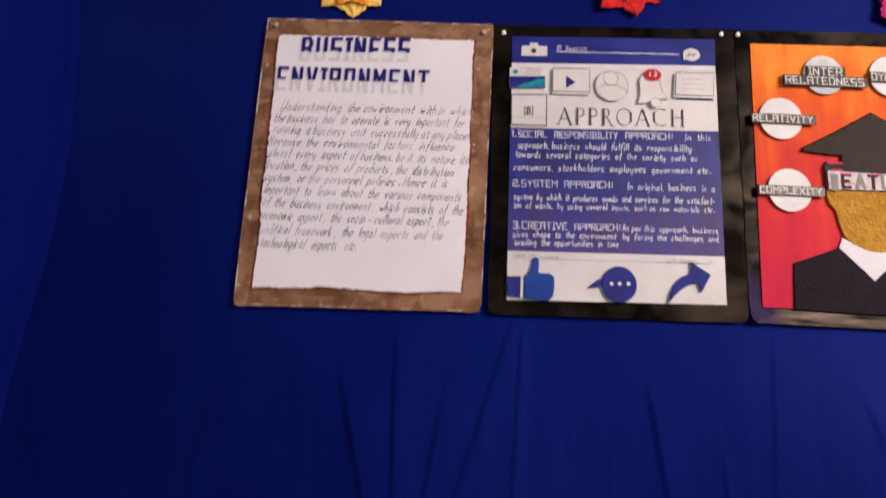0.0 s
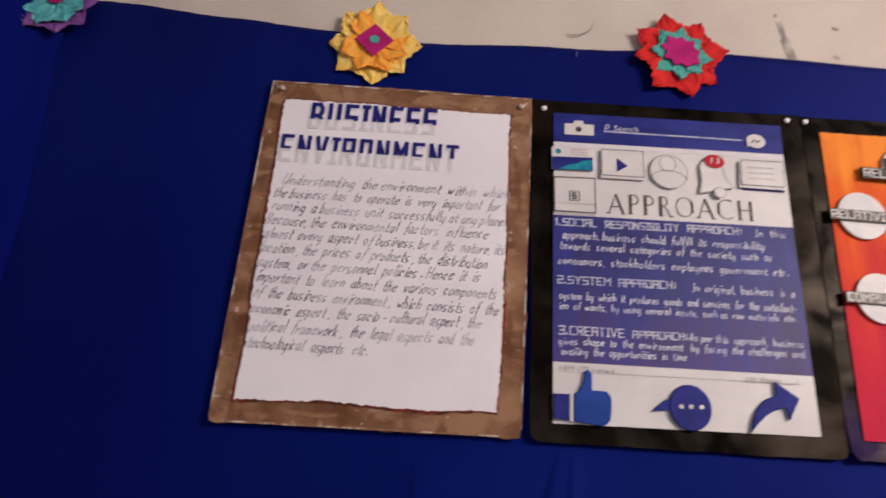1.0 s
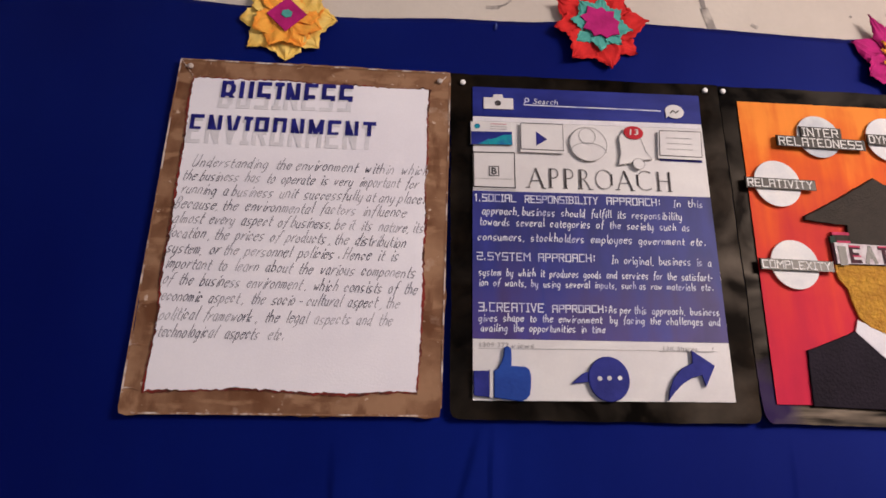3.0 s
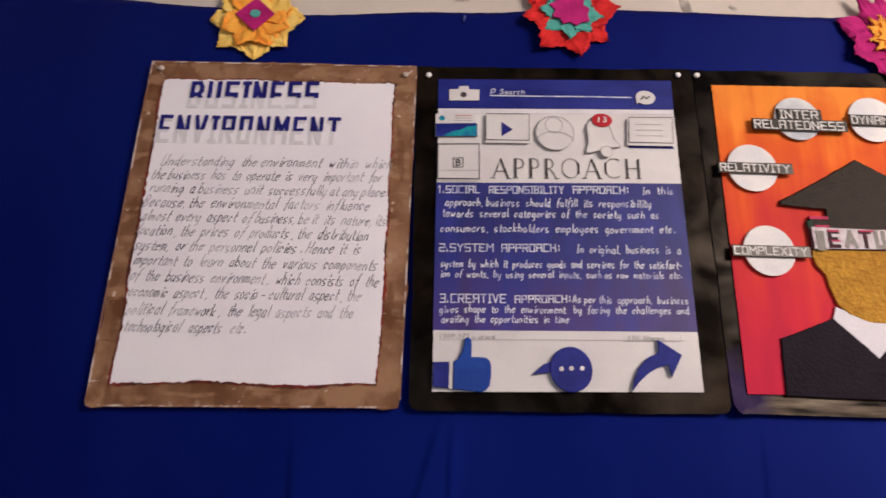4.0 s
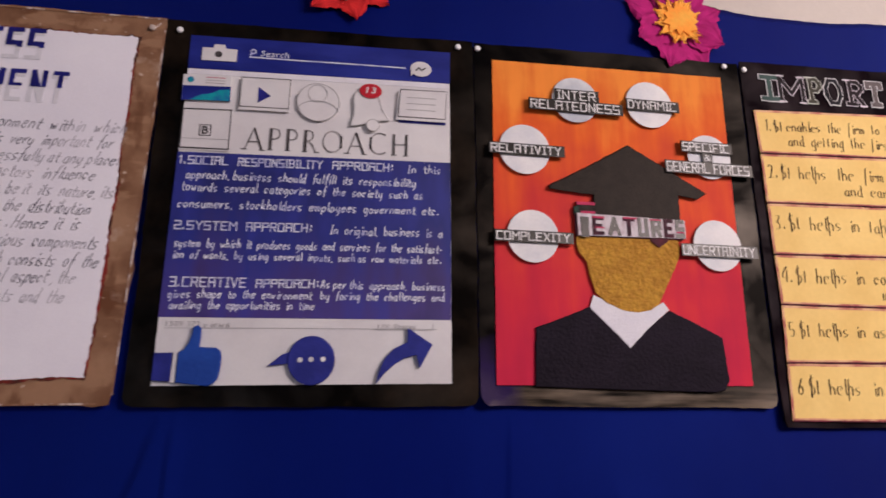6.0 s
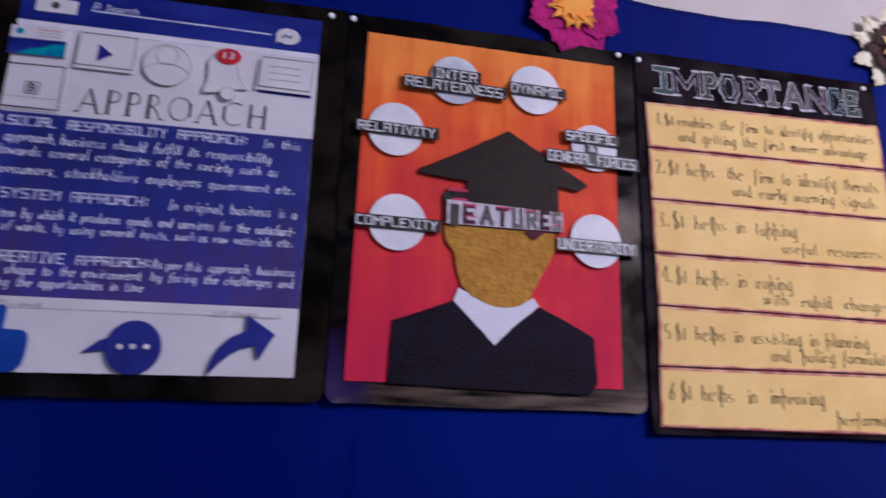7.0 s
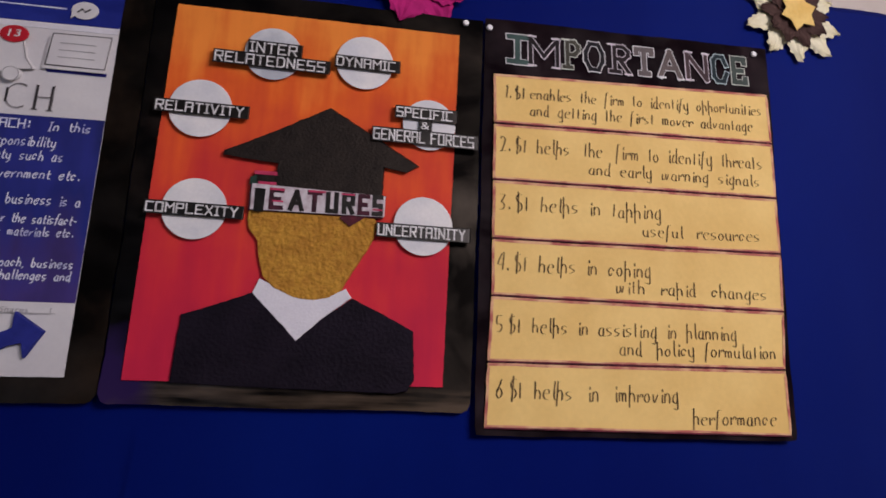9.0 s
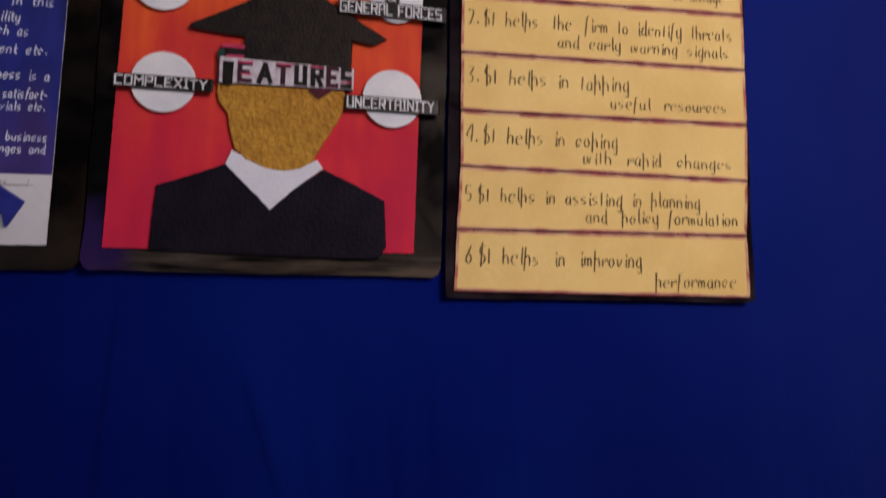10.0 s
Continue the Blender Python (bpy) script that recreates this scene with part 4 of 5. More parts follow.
    part("shade", up(slab([(0.389, 2.212), (0.4775, 2.2135), (0.4775, 2.219), (0.384, 2.2175)], y - 0.0008, 0.0008)), NAVY_INK, note, "dark blue painted shade")
    for z in (2.2665, 2.2535, 2.2405):
        part("rule", up(stroke([(0.404, z), (0.43, z + 0.001), (0.459, z + 0.0012)], y - 0.0067, 0.0014)), PENCIL, note)
    square = framed("square_card", [(0.0005, 2.1255), (0.0858, 2.1275), (0.0850, 2.2078), (-0.0005, 2.2040)], y - 0.002, 0.002, 0.0027, "white square with a boxed letter")
    part("letter_box", up(stroke(closed([(0.0325, 2.1555), (0.0515, 2.1565), (0.0512, 2.177), (0.0322, 2.176)]), y - 0.0028, 0.0022)), BLACK_INK, square)
    part("letter", up(words("B", 0.0368, 0.0472, 2.1590, 2.1594, 0.0145, y - 0.0028, 0.02)), BLACK_INK, square)
    part("rule", up(stroke([(0.002, 2.148), (0.04, 2.149), (0.084, 2.1505)], y - 0.0027, 0.0009)), PENCIL, square)
    for name, letter in zip("APPROACH", islands(words("APPROACH", 0.111, 0.404, 2.131, 2.141, 0.0475, y - 0.0006, -0.026, 0.0, 0.0006))):
        low, high = min(v.co.x for v in letter.verts), max(v.co.x for v in letter.verts)
        foot, top = min(v.co.z for v in letter.verts), max(v.co.z for v in letter.verts)
        ob = part("title_letter", letter, DRAWN_GREY, root, "thin grey drawn letter with heavy black strokes")
        for x in {"A": (low, high), "P": (low + 0.003,), "R": (low + 0.003, high), "H": (low + 0.003, high - 0.003)}.get(name, ()):
            part("serif", stroke([(x - 0.005, foot), (x + 0.005, foot + 0.0003)], y - 0.0007, 0.0014), BLACK_INK, ob)
        for xa, xb in {"A": (((low + high) / 2, high - 0.001),), "P": ((low + 0.004, low + 0.004),), "R": ((low + 0.004, low + 0.004),), "O": ((high - 0.002, high - 0.002),), "C": ((low + 0.002, low + 0.002),), "H": ((low + 0.003, low + 0.003), (high - 0.003, high - 0.003))}[name]:
            trim = 0.010 if name in "OC" else 0.0015
            part("heavy_stroke", stroke([(xb, foot + trim), (xa, top - trim)], y - 0.0009, 0.0034), BLACK_INK, ob)

    panel = part("text_panel", slab([(0.0018, 1.8255), (0.4862, 1.8362), (0.4850, 2.1345), (0.0000, 2.1195)], y, 0.0008), BLUE_PANEL, root, "blue to violet painted panel with white writing")
    y -= 0.0007
    for text, x0, x1, z0, z1, high in (
            ("1.SOCIAL", 0.004, 0.087, 2.0965, 2.099, 0.0165), ("RESPONSIBILITY", 0.103, 0.251, 2.099, 2.104, 0.0165), ("APPROACH :", 0.268, 0.379, 2.105, 2.108, 0.0165),
            ("2.SYSTEM", 0.009, 0.112, 1.976, 1.979, 0.0165), ("APPROACH :", 0.127, 0.239, 1.979, 1.983, 0.0165),
            ("3.CREATIVE", 0.012, 0.136, 1.8765, 1.8795, 0.0175), ("APPROACH :", 0.151, 0.256, 1.880, 1.884, 0.0150)):
        tagged(part("heading", join(*drawn(text.replace(" ", ""), x0, x1, z0, z1, high, y, 0.0021)), WHITE_INK, panel), kind="stuff")
    for text, x0, x1, z0, z1, high in (
            ("In  this", 0.403, 0.467, 2.108, 2.110, 0.0155),
            ("approach, business  should  fulfill  its  responsibility", 0.019, 0.420, 2.0705, 2.081, 0.0165),
            ("towards  several  categories  of  the  society  such  as", 0.014, 0.434, 2.0475, 2.058, 0.0165),
            ("consumers,  stockholders  employees  government  etc.", 0.011, 0.462, 2.0165, 2.0285, 0.0165),
            ("In  original,  business  is  a", 0.269, 0.470, 1.982, 1.987, 0.0165),
            ("system  by  which  it  produces  goods  and  services  for  the  satisfact-", 0.013, 0.470, 1.946, 1.957, 0.0150),
            ("ion  of  wants,  by  using  several  inputs,  such as  raw  materials  etc.", 0.013, 0.467, 1.926, 1.937, 0.0140),
            ("As per this  approach,  business", 0.259, 0.475, 1.884, 1.888, 0.0145),
            ("gives  shape  to  the  environment   by  facing  the  challenges  and", 0.013, 0.474, 1.8585, 1.869, 0.0145),
            ("availing  the  opportunities  in  time", 0.017, 0.250, 1.840, 1.846, 0.0140)):
        tagged(part("text_line", written(text, x0, x1, z0, z1, high * 1.04, y, 0.0019, 0.10, 0.25, loose=0.7), WHITE_INK, panel), kind="stuff")
    y += 0.0007

    # the foot of the screen
    part("rule", up(stroke([(0.013, 1.8085), (0.2, 1.8135), (0.462, 1.8195)], y + 0.0001, 0.0009)), PENCIL, root)
    tagged(part("text_line", words("1309 372", 0.015, 0.068, 1.8108, 1.8118, 0.0085, y - 0.0002), PENCIL, root), kind="stuff")
    tagged(part("text_line", words("13K Shares", 0.358, 0.424, 1.8175, 1.8190, 0.0075, y - 0.0002, 0.0, 0.15), PENCIL, root), kind="stuff")
    tagged(part("text_line", written("views", 0.074, 0.116, 1.8110, 1.8118, 0.0105, y - 0.0002, 0.0012, 0.15), PENCIL, root), kind="stuff")
    part("rule", up(stroke([(0.350, 1.8155), (0.455, 1.8180), (0.4555, 1.8275)], y - 0.0001, 0.0009)), PENCIL, root)
    y -= 0.0005
    thumb = part("thumb_cutout", up(slab([(0.0395, 1.7215), (0.060, 1.7190), (0.089, 1.7165), (0.098, 1.7205), (0.1045, 1.7285), (0.1068, 1.745), (0.1072, 1.763), (0.1045, 1.7735), (0.0975, 1.7785), (0.0715, 1.779), (0.0720, 1.795), (0.0715, 1.810), (0.0655, 1.8150), (0.0590, 1.812), (0.0575, 1.797), (0.0535, 1.785), (0.0470, 1.774), (0.0395, 1.7695)], y - 0.007, 0.007, 0.002)), FOAM_BLUE, root, "blue foam thumb cut-out")
    part("cuff", up(slab([(0.0035, 1.724), (0.0315, 1.7222), (0.0310, 1.7690), (0.0030, 1.7680)], y - 0.006, 0.006, 0.0015)), FOAM_INDIGO, thumb, "darker blue cuff")
    part("gap", up(slab([(0.0320, 1.7215), (0.0390, 1.721), (0.0390, 1.7715), (0.0325, 1.7715)], y - 0.004, 0.004)), CARD_WHITE, thumb, "white band between hand and cuff")
    talk = part("talk_cutout", up(slab(oval(0.2512, 1.7615, 0.0385, 0.0410), y - 0.007, 0.007, 0.002)), FOAM_INDIGO, root, "round indigo foam speech cut-out")
    part("tail", up(slab([(0.181, 1.7505), (0.2165, 1.7555), (0.2165, 1.7745), (0.203, 1.7700)], y - 0.005, 0.005, 0.001)), FOAM_INDIGO, talk)
    for x, z in ((0.2335, 1.762), (0.2515, 1.7632), (0.2710, 1.7640)):
        part("dot", up(slab(oval(x, z, 0.0043, n=16), y - 0.0082, 0.001)), LETTER_WHITE, talk, "white painted dot")
    curve = [(0.3595, 1.7255), (0.3635, 1.746), (0.3730, 1.767), (0.3890, 1.785), (0.4115, 1.7965), (0.4120, 1.8205), (0.4545, 1.7930), (0.4330, 1.7530), (0.4275, 1.7745), (0.4080, 1.7690), (0.3900, 1.7580), (0.3730, 1.7420)]
    part("arrow_cutout", up(slab(curve[::-1], y - 0.007, 0.007, 0.0015)), FOAM_INDIGO, root, "indigo foam curved arrow cut-out")


# ---- third chart: gown and cap cut-outs on an orange to red sheet ----
def chart_3():
    root = thing("wall_chart", 0.82, 1.69, "orange to red painted chart with a felt cap and gown", "poster", "charts on the cloth")
    corners = [(0.538, 1.690), (1.097, 1.694), (1.113, 2.4165), (0.5345, 2.4015)]
    part("border_card", patch(corners, 40, 48, WALL + 0.0004, 0.0022, 0.016, 0.0015, curl_of(0.0022, 0.012, 0.003, 21)), BLACK_PAINT_WORN_SHEEN, root, "worn black painted card border with brown sheen painted along the foot", True)
    y = WALL - 0.0026

    def up(bm):
        return raised(bm, 0.53, 1.62, 1.076)

    part("sheet", slab([(0.5655, 1.726), (1.0500, 1.732), (1.0670, 2.3755), (0.5705, 2.3650)], y, 0.0012, 0, 0.001), ORANGE_SHEET, root, "sheet painted orange above and red below")
    gown = part("gown", up(slab([(0.634, 1.7245), (0.787, 1.7215), (0.975, 1.7195), (0.993, 1.7235), (1.004, 1.741), (1.0025, 1.782), (1.0005, 1.820), (0.954, 1.8435), (0.899, 1.8685), (0.857, 1.836), (0.815, 1.797), (0.780, 1.832), (0.744, 1.8705), (0.689, 1.8475), (0.639, 1.8285), (0.6365, 1.780)], y - 0.005, 0.005, 0.0016, 0.0012)), GOWN_FELT, root, "black felt gown cut-out")
    part("collar", up(slab([(0.742, 1.8690), (0.780, 1.832), (0.8155, 1.7965), (0.857, 1.836), (0.898, 1.8695), (0.888, 1.884), (0.866, 1.872), (0.839, 1.863), (0.805, 1.869), (0.775, 1.882), (0.751, 1.892)], y - 0.006, 0.004, 0.001, 0.001)), WHITE_FELT, gown, "white felt collar")
    part("face", up(slab([(0.742, 1.955), (0.747, 1.925), (0.756, 1.896), (0.775, 1.8785), (0.806, 1.8655), (0.839, 1.8620), (0.862, 1.8680), (0.880, 1.8800), (0.896, 1.9120), (0.917, 1.948), (0.929, 1.972), (0.933, 1.992), (0.929, 2.010), (0.90, 2.014), (0.82, 2.015), (0.745, 2.012), (0.725, 2.007), (0.7235, 1.990), (0.727, 1.974)], y - 0.007, 0.006, 0.002, 0.0015)), MUSTARD, root, "plain mustard foam shape without features")
    part("cap", up(slab([(0.675, 2.0975), (0.720, 2.0930), (0.764, 2.0905), (0.7625, 2.045), (0.850, 2.044), (0.940, 2.047), (0.9410, 2.1010), (0.980, 2.0945), (1.0015, 2.1085), (0.925, 2.1545), (0.8435, 2.2015), (0.76, 2.152), (0.6765, 2.1055)], y - 0.009, 0.008, 0.002, 0.0014)), BLACK_FELT, root, "black felt mortarboard cap")

    # the word on the brow
    brow = part("word_block", up(slab([(0.7235, 2.0050), (0.943, 2.0085), (0.946, 2.0490), (0.7235, 2.0495)], y - 0.0095, 0.008, 0.001)), MAROON_DARK, root, "dark maroon block behind a white word band")
    part("white_band", up(slab([(0.7275, 2.0070), (0.9470, 2.0115), (0.9475, 2.0490), (0.7275, 2.0520)], y - 0.0125, 0.003, 0.0006, 0.0008)), BAND_WHITE, brow, "white card band around dark letters")
    part("letter", up(slab([(0.7335, 2.0040), (0.7490, 2.0045), (0.7500, 2.0445), (0.7330, 2.0450)], y - 0.0132, 0.0008, 0, 0.0006)), BLOCK_BLACK, brow, "solid dark first letter")
    for text, x0, x1 in (("E", 0.7565, 0.7815), ("A", 0.7880, 0.8150), ("T", 0.8180, 0.8440), ("U", 0.8485, 0.8715), ("R", 0.8760, 0.8985), ("E", 0.9020, 0.9235), ("S", 0.9265, 0.9460)):
        low = 2.0092 + (x0 - 0.7285) * 0.016
        letter, = drawn(text, x0, x1, low, low + 0.0004, 0.0375, y - 0.0132, 0.0076, ROMAN if text == "A" else SQUARE)
        part("letter", up(letter), MAROON_DARK if text in "ET" else BLOCK_BLACK, brow, "dark block letter")
    for x0, x1, z0, z1 in ((0.757, 0.781, 2.0435, 2.0475), (0.762, 0.780, 2.0235, 2.0262), (0.820, 0.848, 2.0455, 2.0490), (0.874, 0.897, 2.0455, 2.0480), (0.928, 0.944, 2.0225, 2.0250)):
        part("pink_line", up(box(x0, x1, z0, z1, y - 0.0136, 0.0006)), PINK_PAINT, brow, "magenta paint along a letter")
    # the tall first letter's arms over the cap's rim
    part("dark_arm", up(slab([(0.7285, 2.0515), (0.7660, 2.0515), (0.7660, 2.0690), (0.7285, 2.0690)], y - 0.0085, 0.007, 0.0006)), BLACK_FELT, brow, "black arm of the tall first letter")
    part("pink_tab", up(slab([(0.7285, 2.0685), (0.7650, 2.0690), (0.7650, 2.0755), (0.7285, 2.0745)], y - 0.0095, 0.008, 0.0005)), PINK_PAINT, brow, "pink paper tab")
    part("pink_tab", up(slab([(0.7360, 2.0515), (0.7650, 2.0520), (0.7650, 2.0570), (0.7360, 2.0565)], y - 0.0095, 0.008, 0.0005)), PINK_PAINT, brow, "pink paper tab")
    part("green_tab", up(slab([(0.7225, 2.0500), (0.7325, 2.0500), (0.7325, 2.0670), (0.7225, 2.0640)], y - 0.0092, 0.008)), DARK_GREEN, brow, "dark green paper tab")

    part("notch", up(slab([(0.872, 2.004), (0.890, 1.9905), (0.913, 2.0075), (0.905, 2.010), (0.878, 2.010)], y - 0.0098, 0.002)), MAROON, brow, "dark gap under the word")

    # six discs with black word blocks
    def badge(cx, cz, r, words_on, mat=DISC_WHITE, label="white foam disc with a raised black word block"):
        disc = part("word_disc", up(slab(oval(cx, cz, r, r * 1.03, 48), y - 0.0075, 0.003, 0.001)), mat, root, label)
        part("spacer", up(slab(oval(cx, cz, r * 0.86, n=28), y - 0.0045, 0.0045)), DISC_EDGE, disc, "dark foam spacer behind the disc")
        for text, x0, x1, z0, z1 in words_on:
            block = part("word_block", up(slab([(x0 - 0.003, z0), (x1 + 0.007, z0 + 0.0005), (x1 + 0.007, z1), (x0 - 0.003, z1 - 0.0005)], y - 0.0135, 0.006, 0.0008)), BLOCK_BLACK, disc, "black foam strip with white letters")
            part("letters", up(join(*drawn(text, x0, x1, z0 + 0.0030, z0 + 0.0034, z1 - z0 - 0.0060, y - 0.0140, 0.0025))), LETTER_WHITE, disc, "white square letters")
        return disc

    badge(0.739, 2.293, 0.0485, [("RELATEDNESS", 0.644, 0.832, 2.2650, 2.2915), ("INTER", 0.700, 0.782, 2.2895, 2.3165)], DISC_SILVER, "silver-grey foam disc with two black word blocks")
    badge(0.898, 2.297, 0.0505, [("DYNAMIC", 0.850, 0.956, 2.2830, 2.3085)])
    badge(0.630, 2.1765, 0.0505, [("RELATIVITY", 0.561, 0.703, 2.1640, 2.1885)])
    split = badge(1.018, 2.1895, 0.0470, [("GENERAL FORCES", 0.922, 1.103, 2.1500, 2.1780), ("SPECIFIC", 0.961, 1.063, 2.1975, 2.2230)])
    mark = part("word_block", up(box(1.002, 1.024, 2.1775, 2.1980, y - 0.0130, 0.0055, 0.0008)), BLOCK_BLACK, split, "black foam strip with white letters")
    part("letters", up(words("&", 1.005, 1.021, 2.1805, 2.1808, 0.0145, y - 0.0135)), LETTER_WHITE, split, "white letters")
    badge(0.640, 2.0005, 0.0500, [("COMPLEXITY", 0.568, 0.711, 1.9875, 2.0110)])
    badge(1.013, 2.0010, 0.0505, [("UNCERTAINITY", 0.938, 1.090, 1.9770, 2.0030)])


# ---- fourth chart: six gold strips on a dark card ----
def chart_4():
    root = thing("wall_chart", 1.41, 1.66, "dark chart with six gold hand-written strips", "poster", "charts on the cloth")
    part("border_card", patch([(1.104, 1.658), (1.685, 1.661), (1.711, 2.4385), (1.1165, 2.4205)], 40, 52, WALL - 0.0015, 0.0026, 0.006, 0.0012,
         curl_of(0.0012, 0.004, 0.004, 31)), PLUM_PAINT, root, "plum-black card with pale chalk lettering", True)
    y = WALL - 0.0040
    letters = "IMPORTANCE"
    edges = (1.160, 1.197, 1.264, 1.308, 1.358, 1.412, 1.462, 1.522, 1.579, 1.622, 1.664)
    for i, letter in enumerate(letters):
        x0, x1 = edges[i] + 0.003, edges[i + 1] - 0.003
        low, high = 2.3275 + (x0 - 1.160) * 0.036, 0.066
        edge = CHALK_EDGES[(0, 1, 3, 0, 1, 0, 0, 1, 2, 3)[i]]
        if letter == "I":
            x0, x1 = x0 - 0.006, x1 + 0.006
        width = 0.0135 if letter in "ITAE" else 0.0112
        outer, = drawn(letter, x0 - 0.002, x1 + 0.002, low, low + 0.001, high, y - 0.0004, width, ROMAN)
        inner, = drawn(letter, x0, x1, low + 0.002, low + 0.003, high - 0.004, y - 0.0010, width - 0.0034, ROMAN)
        feet = {"M": (0, 1), "A": (0, 1), "N": (0,), "R": (1,)}.get(letter, ())
        heads = {"M": (0, 1), "N": (0, 1), "P": (0,), "R": (0,)}.get(letter, ())
        tile = part("title_letter", outer, edge, root, "pastel chalk letter with a pale outline")
        part("letter_core", inner, CHALKS[i], tile, "muted chalk filling")
        for side, h in ((feet, low + 0.0025), (heads, low + high - 0.002)):
            for f in side:
                xf = x0 + 0.007 + (x1 - x0 - 0.014) * f
                part("serif", bar(xf - 0.007, h, xf + 0.007, h, y - 0.0013, 0.0036), edge, tile, "pale chalk serif")
    lefts = ((1.1325, 2.3050), (1.1335, 2.2040), (1.1317, 2.0950), (1.1313, 1.9870), (1.1305, 1.8865), (1.1240, 1.7750), (1.1190, 1.6690))
    rights = ((1.6980, 2.3315), (1.6975, 2.2240), (1.6940, 2.1100), (1.6905, 1.9990), (1.6835, 1.8890), (1.6750, 1.7830), (1.6735, 1.6680))
    strips = []
    for i in range(6):
        (ax, az), (bx, bz) = lefts[i + 1], rights[i + 1]
        (dx, dz), (cx, cz) = lefts[i], rights[i]
        gap = 0.0016
        strip = part("gold_strip", slab([(ax, az + gap), (bx, bz + gap), (cx, cz - gap), (dx, dz - gap)], y - 0.0014, 0.0014, 0, 0.0014), GOLD_SHEET, root, "gold paper strip with a dark red rim")
        ring = [(ax + 0.002, az + gap + 0.0022), (bx - 0.002, bz + gap + 0.0022), (cx - 0.002, cz - gap - 0.0018), (dx + 0.002, dz - gap - 0.0018)]
        fine = []
        for (x0, z0), (x1, z1) in zip(ring, ring[1:] + ring[:1]):
            for k in range(12):
                x, z = x0 + (x1 - x0) * k / 12, z0 + (z1 - z0) * k / 12
                fine.append((x + 0.0012 * noise.noise((x * 50, z * 50, 1)), z + 0.0012 * noise.noise((x * 50, z * 50, 8))))
        part("pink_rim", stroke(closed(fine), y - 0.0020, 0.0046), PINK_EDGE, strip, "smudged pink inked rim")
        part("dark_rule", stroke([(ax, az + gap), ((ax + bx) / 2, (az + bz) / 2 + gap), (bx, bz + gap)], y - 0.0026, 0.0026), MAROON, strip, "dark maroon joint")
        strips.append(strip)
    y -= 0.0021
    for n, text, x0, x1, z0, z1, high in (
            (0, "1. It enables  the  firm  to  identify  opportunities", 1.157, 1.684, 2.258, 2.283, 0.022), (0, "and  getting  the  first  mover  advantage", 1.205, 1.661, 2.227, 2.246, 0.022),
            (1, "2. It  helps   the   firm  to  identify  threats", 1.148, 1.674, 2.151, 2.168, 0.026), (1, "and  early  warning  signals", 1.316, 1.664, 2.123, 2.131, 0.023),
            (2, "3. It  helps  in  tapping", 1.145, 1.454, 2.041, 2.047, 0.027), (2, "useful   resources", 1.416, 1.652, 2.013, 2.020, 0.023),
            (3, "4. It  helps  in  coping", 1.143, 1.427, 1.932, 1.936, 0.027), (3, "with   rapid   changes", 1.360, 1.655, 1.905, 1.909, 0.023),
            (4, "5 It  helps  in  assisting  in  planning", 1.142, 1.586, 1.826, 1.832, 0.025), (4, "and   policy  formulation", 1.361, 1.661, 1.797, 1.803, 0.023),
            (5, "6 It  helps   in   improving", 1.142, 1.465, 1.718, 1.719, 0.027), (5, "performance", 1.490, 1.649, 1.684, 1.687, 0.024)):
        tagged(part("text_line", written(text, x0 - 0.003, x1 - 0.003, z0, z1, high * 1.08, y, 0.00185, 0.06, 0.84, 0.12, 0.7, capitals=LONG_HAND), BROWN_INK, strips[n]), kind="stuff")


chart_1()
chart_2()
chart_3()
chart_4()


# ---- pins ----
def push_pin(x, z, mat, label):
    root = thing("push_pin", x, z, label, "pin", "pins in the charts", y=WALL - 0.003)
    bm = bmesh.new()
    rings = ((0.0, -0.0052), (0.0040, -0.0049), (0.0054, -0.0040), (0.0059, -0.0022), (0.0054, 0.0004))
    last = None
    for r, y in rings:
        ring = [bm.verts.new((x + r * math.cos(2 * math.pi * i / 16), WALL - 0.003 + y, z + r * math.sin(2 * math.pi * i / 16))) for i in range(16)] if r else [bm.verts.new((x, WALL - 0.003 + y, z))]
        if last:
            for i in range(16):
                a, b = last[i % len(last)], last[(i + 1) % len(last)]
                bm.faces.new((a, ring[i], ring[(i + 1) % 16]) if a == b else (a, ring[i], ring[(i + 1) % 16], b))
        last = ring
    bmesh.ops.recalc_face_normals(bm, faces=bm.faces)
    part("head", bm, mat, root, smooth=True)
    shaft = bmesh.new()
    bmesh.ops.create_cone(shaft, segments=8, radius1=0.0006, radius2=0.0006, depth=0.010, matrix=Matrix.Translation((x, WALL + 0.002, z)) @ Matrix.Rotation(math.pi / 2, 4, "X"))
    part("shaft", shaft, STEEL, root)


for x, z in ((-0.022, 2.363), (0.501, 2.385), (0.541, 2.386), (1.078, 2.402), (1.124, 2.399), (1.679, 2.420)):
    push_pin(x, z, PIN_WHITE, "white round-headed pin at the corner of a dark chart")
for x, z in ((-0.572, 2.357), (-0.070, 2.362)):
    push_pin(x, z, PIN_CLEAR, "pale brown painted-over pin at the corner of the brown chart")


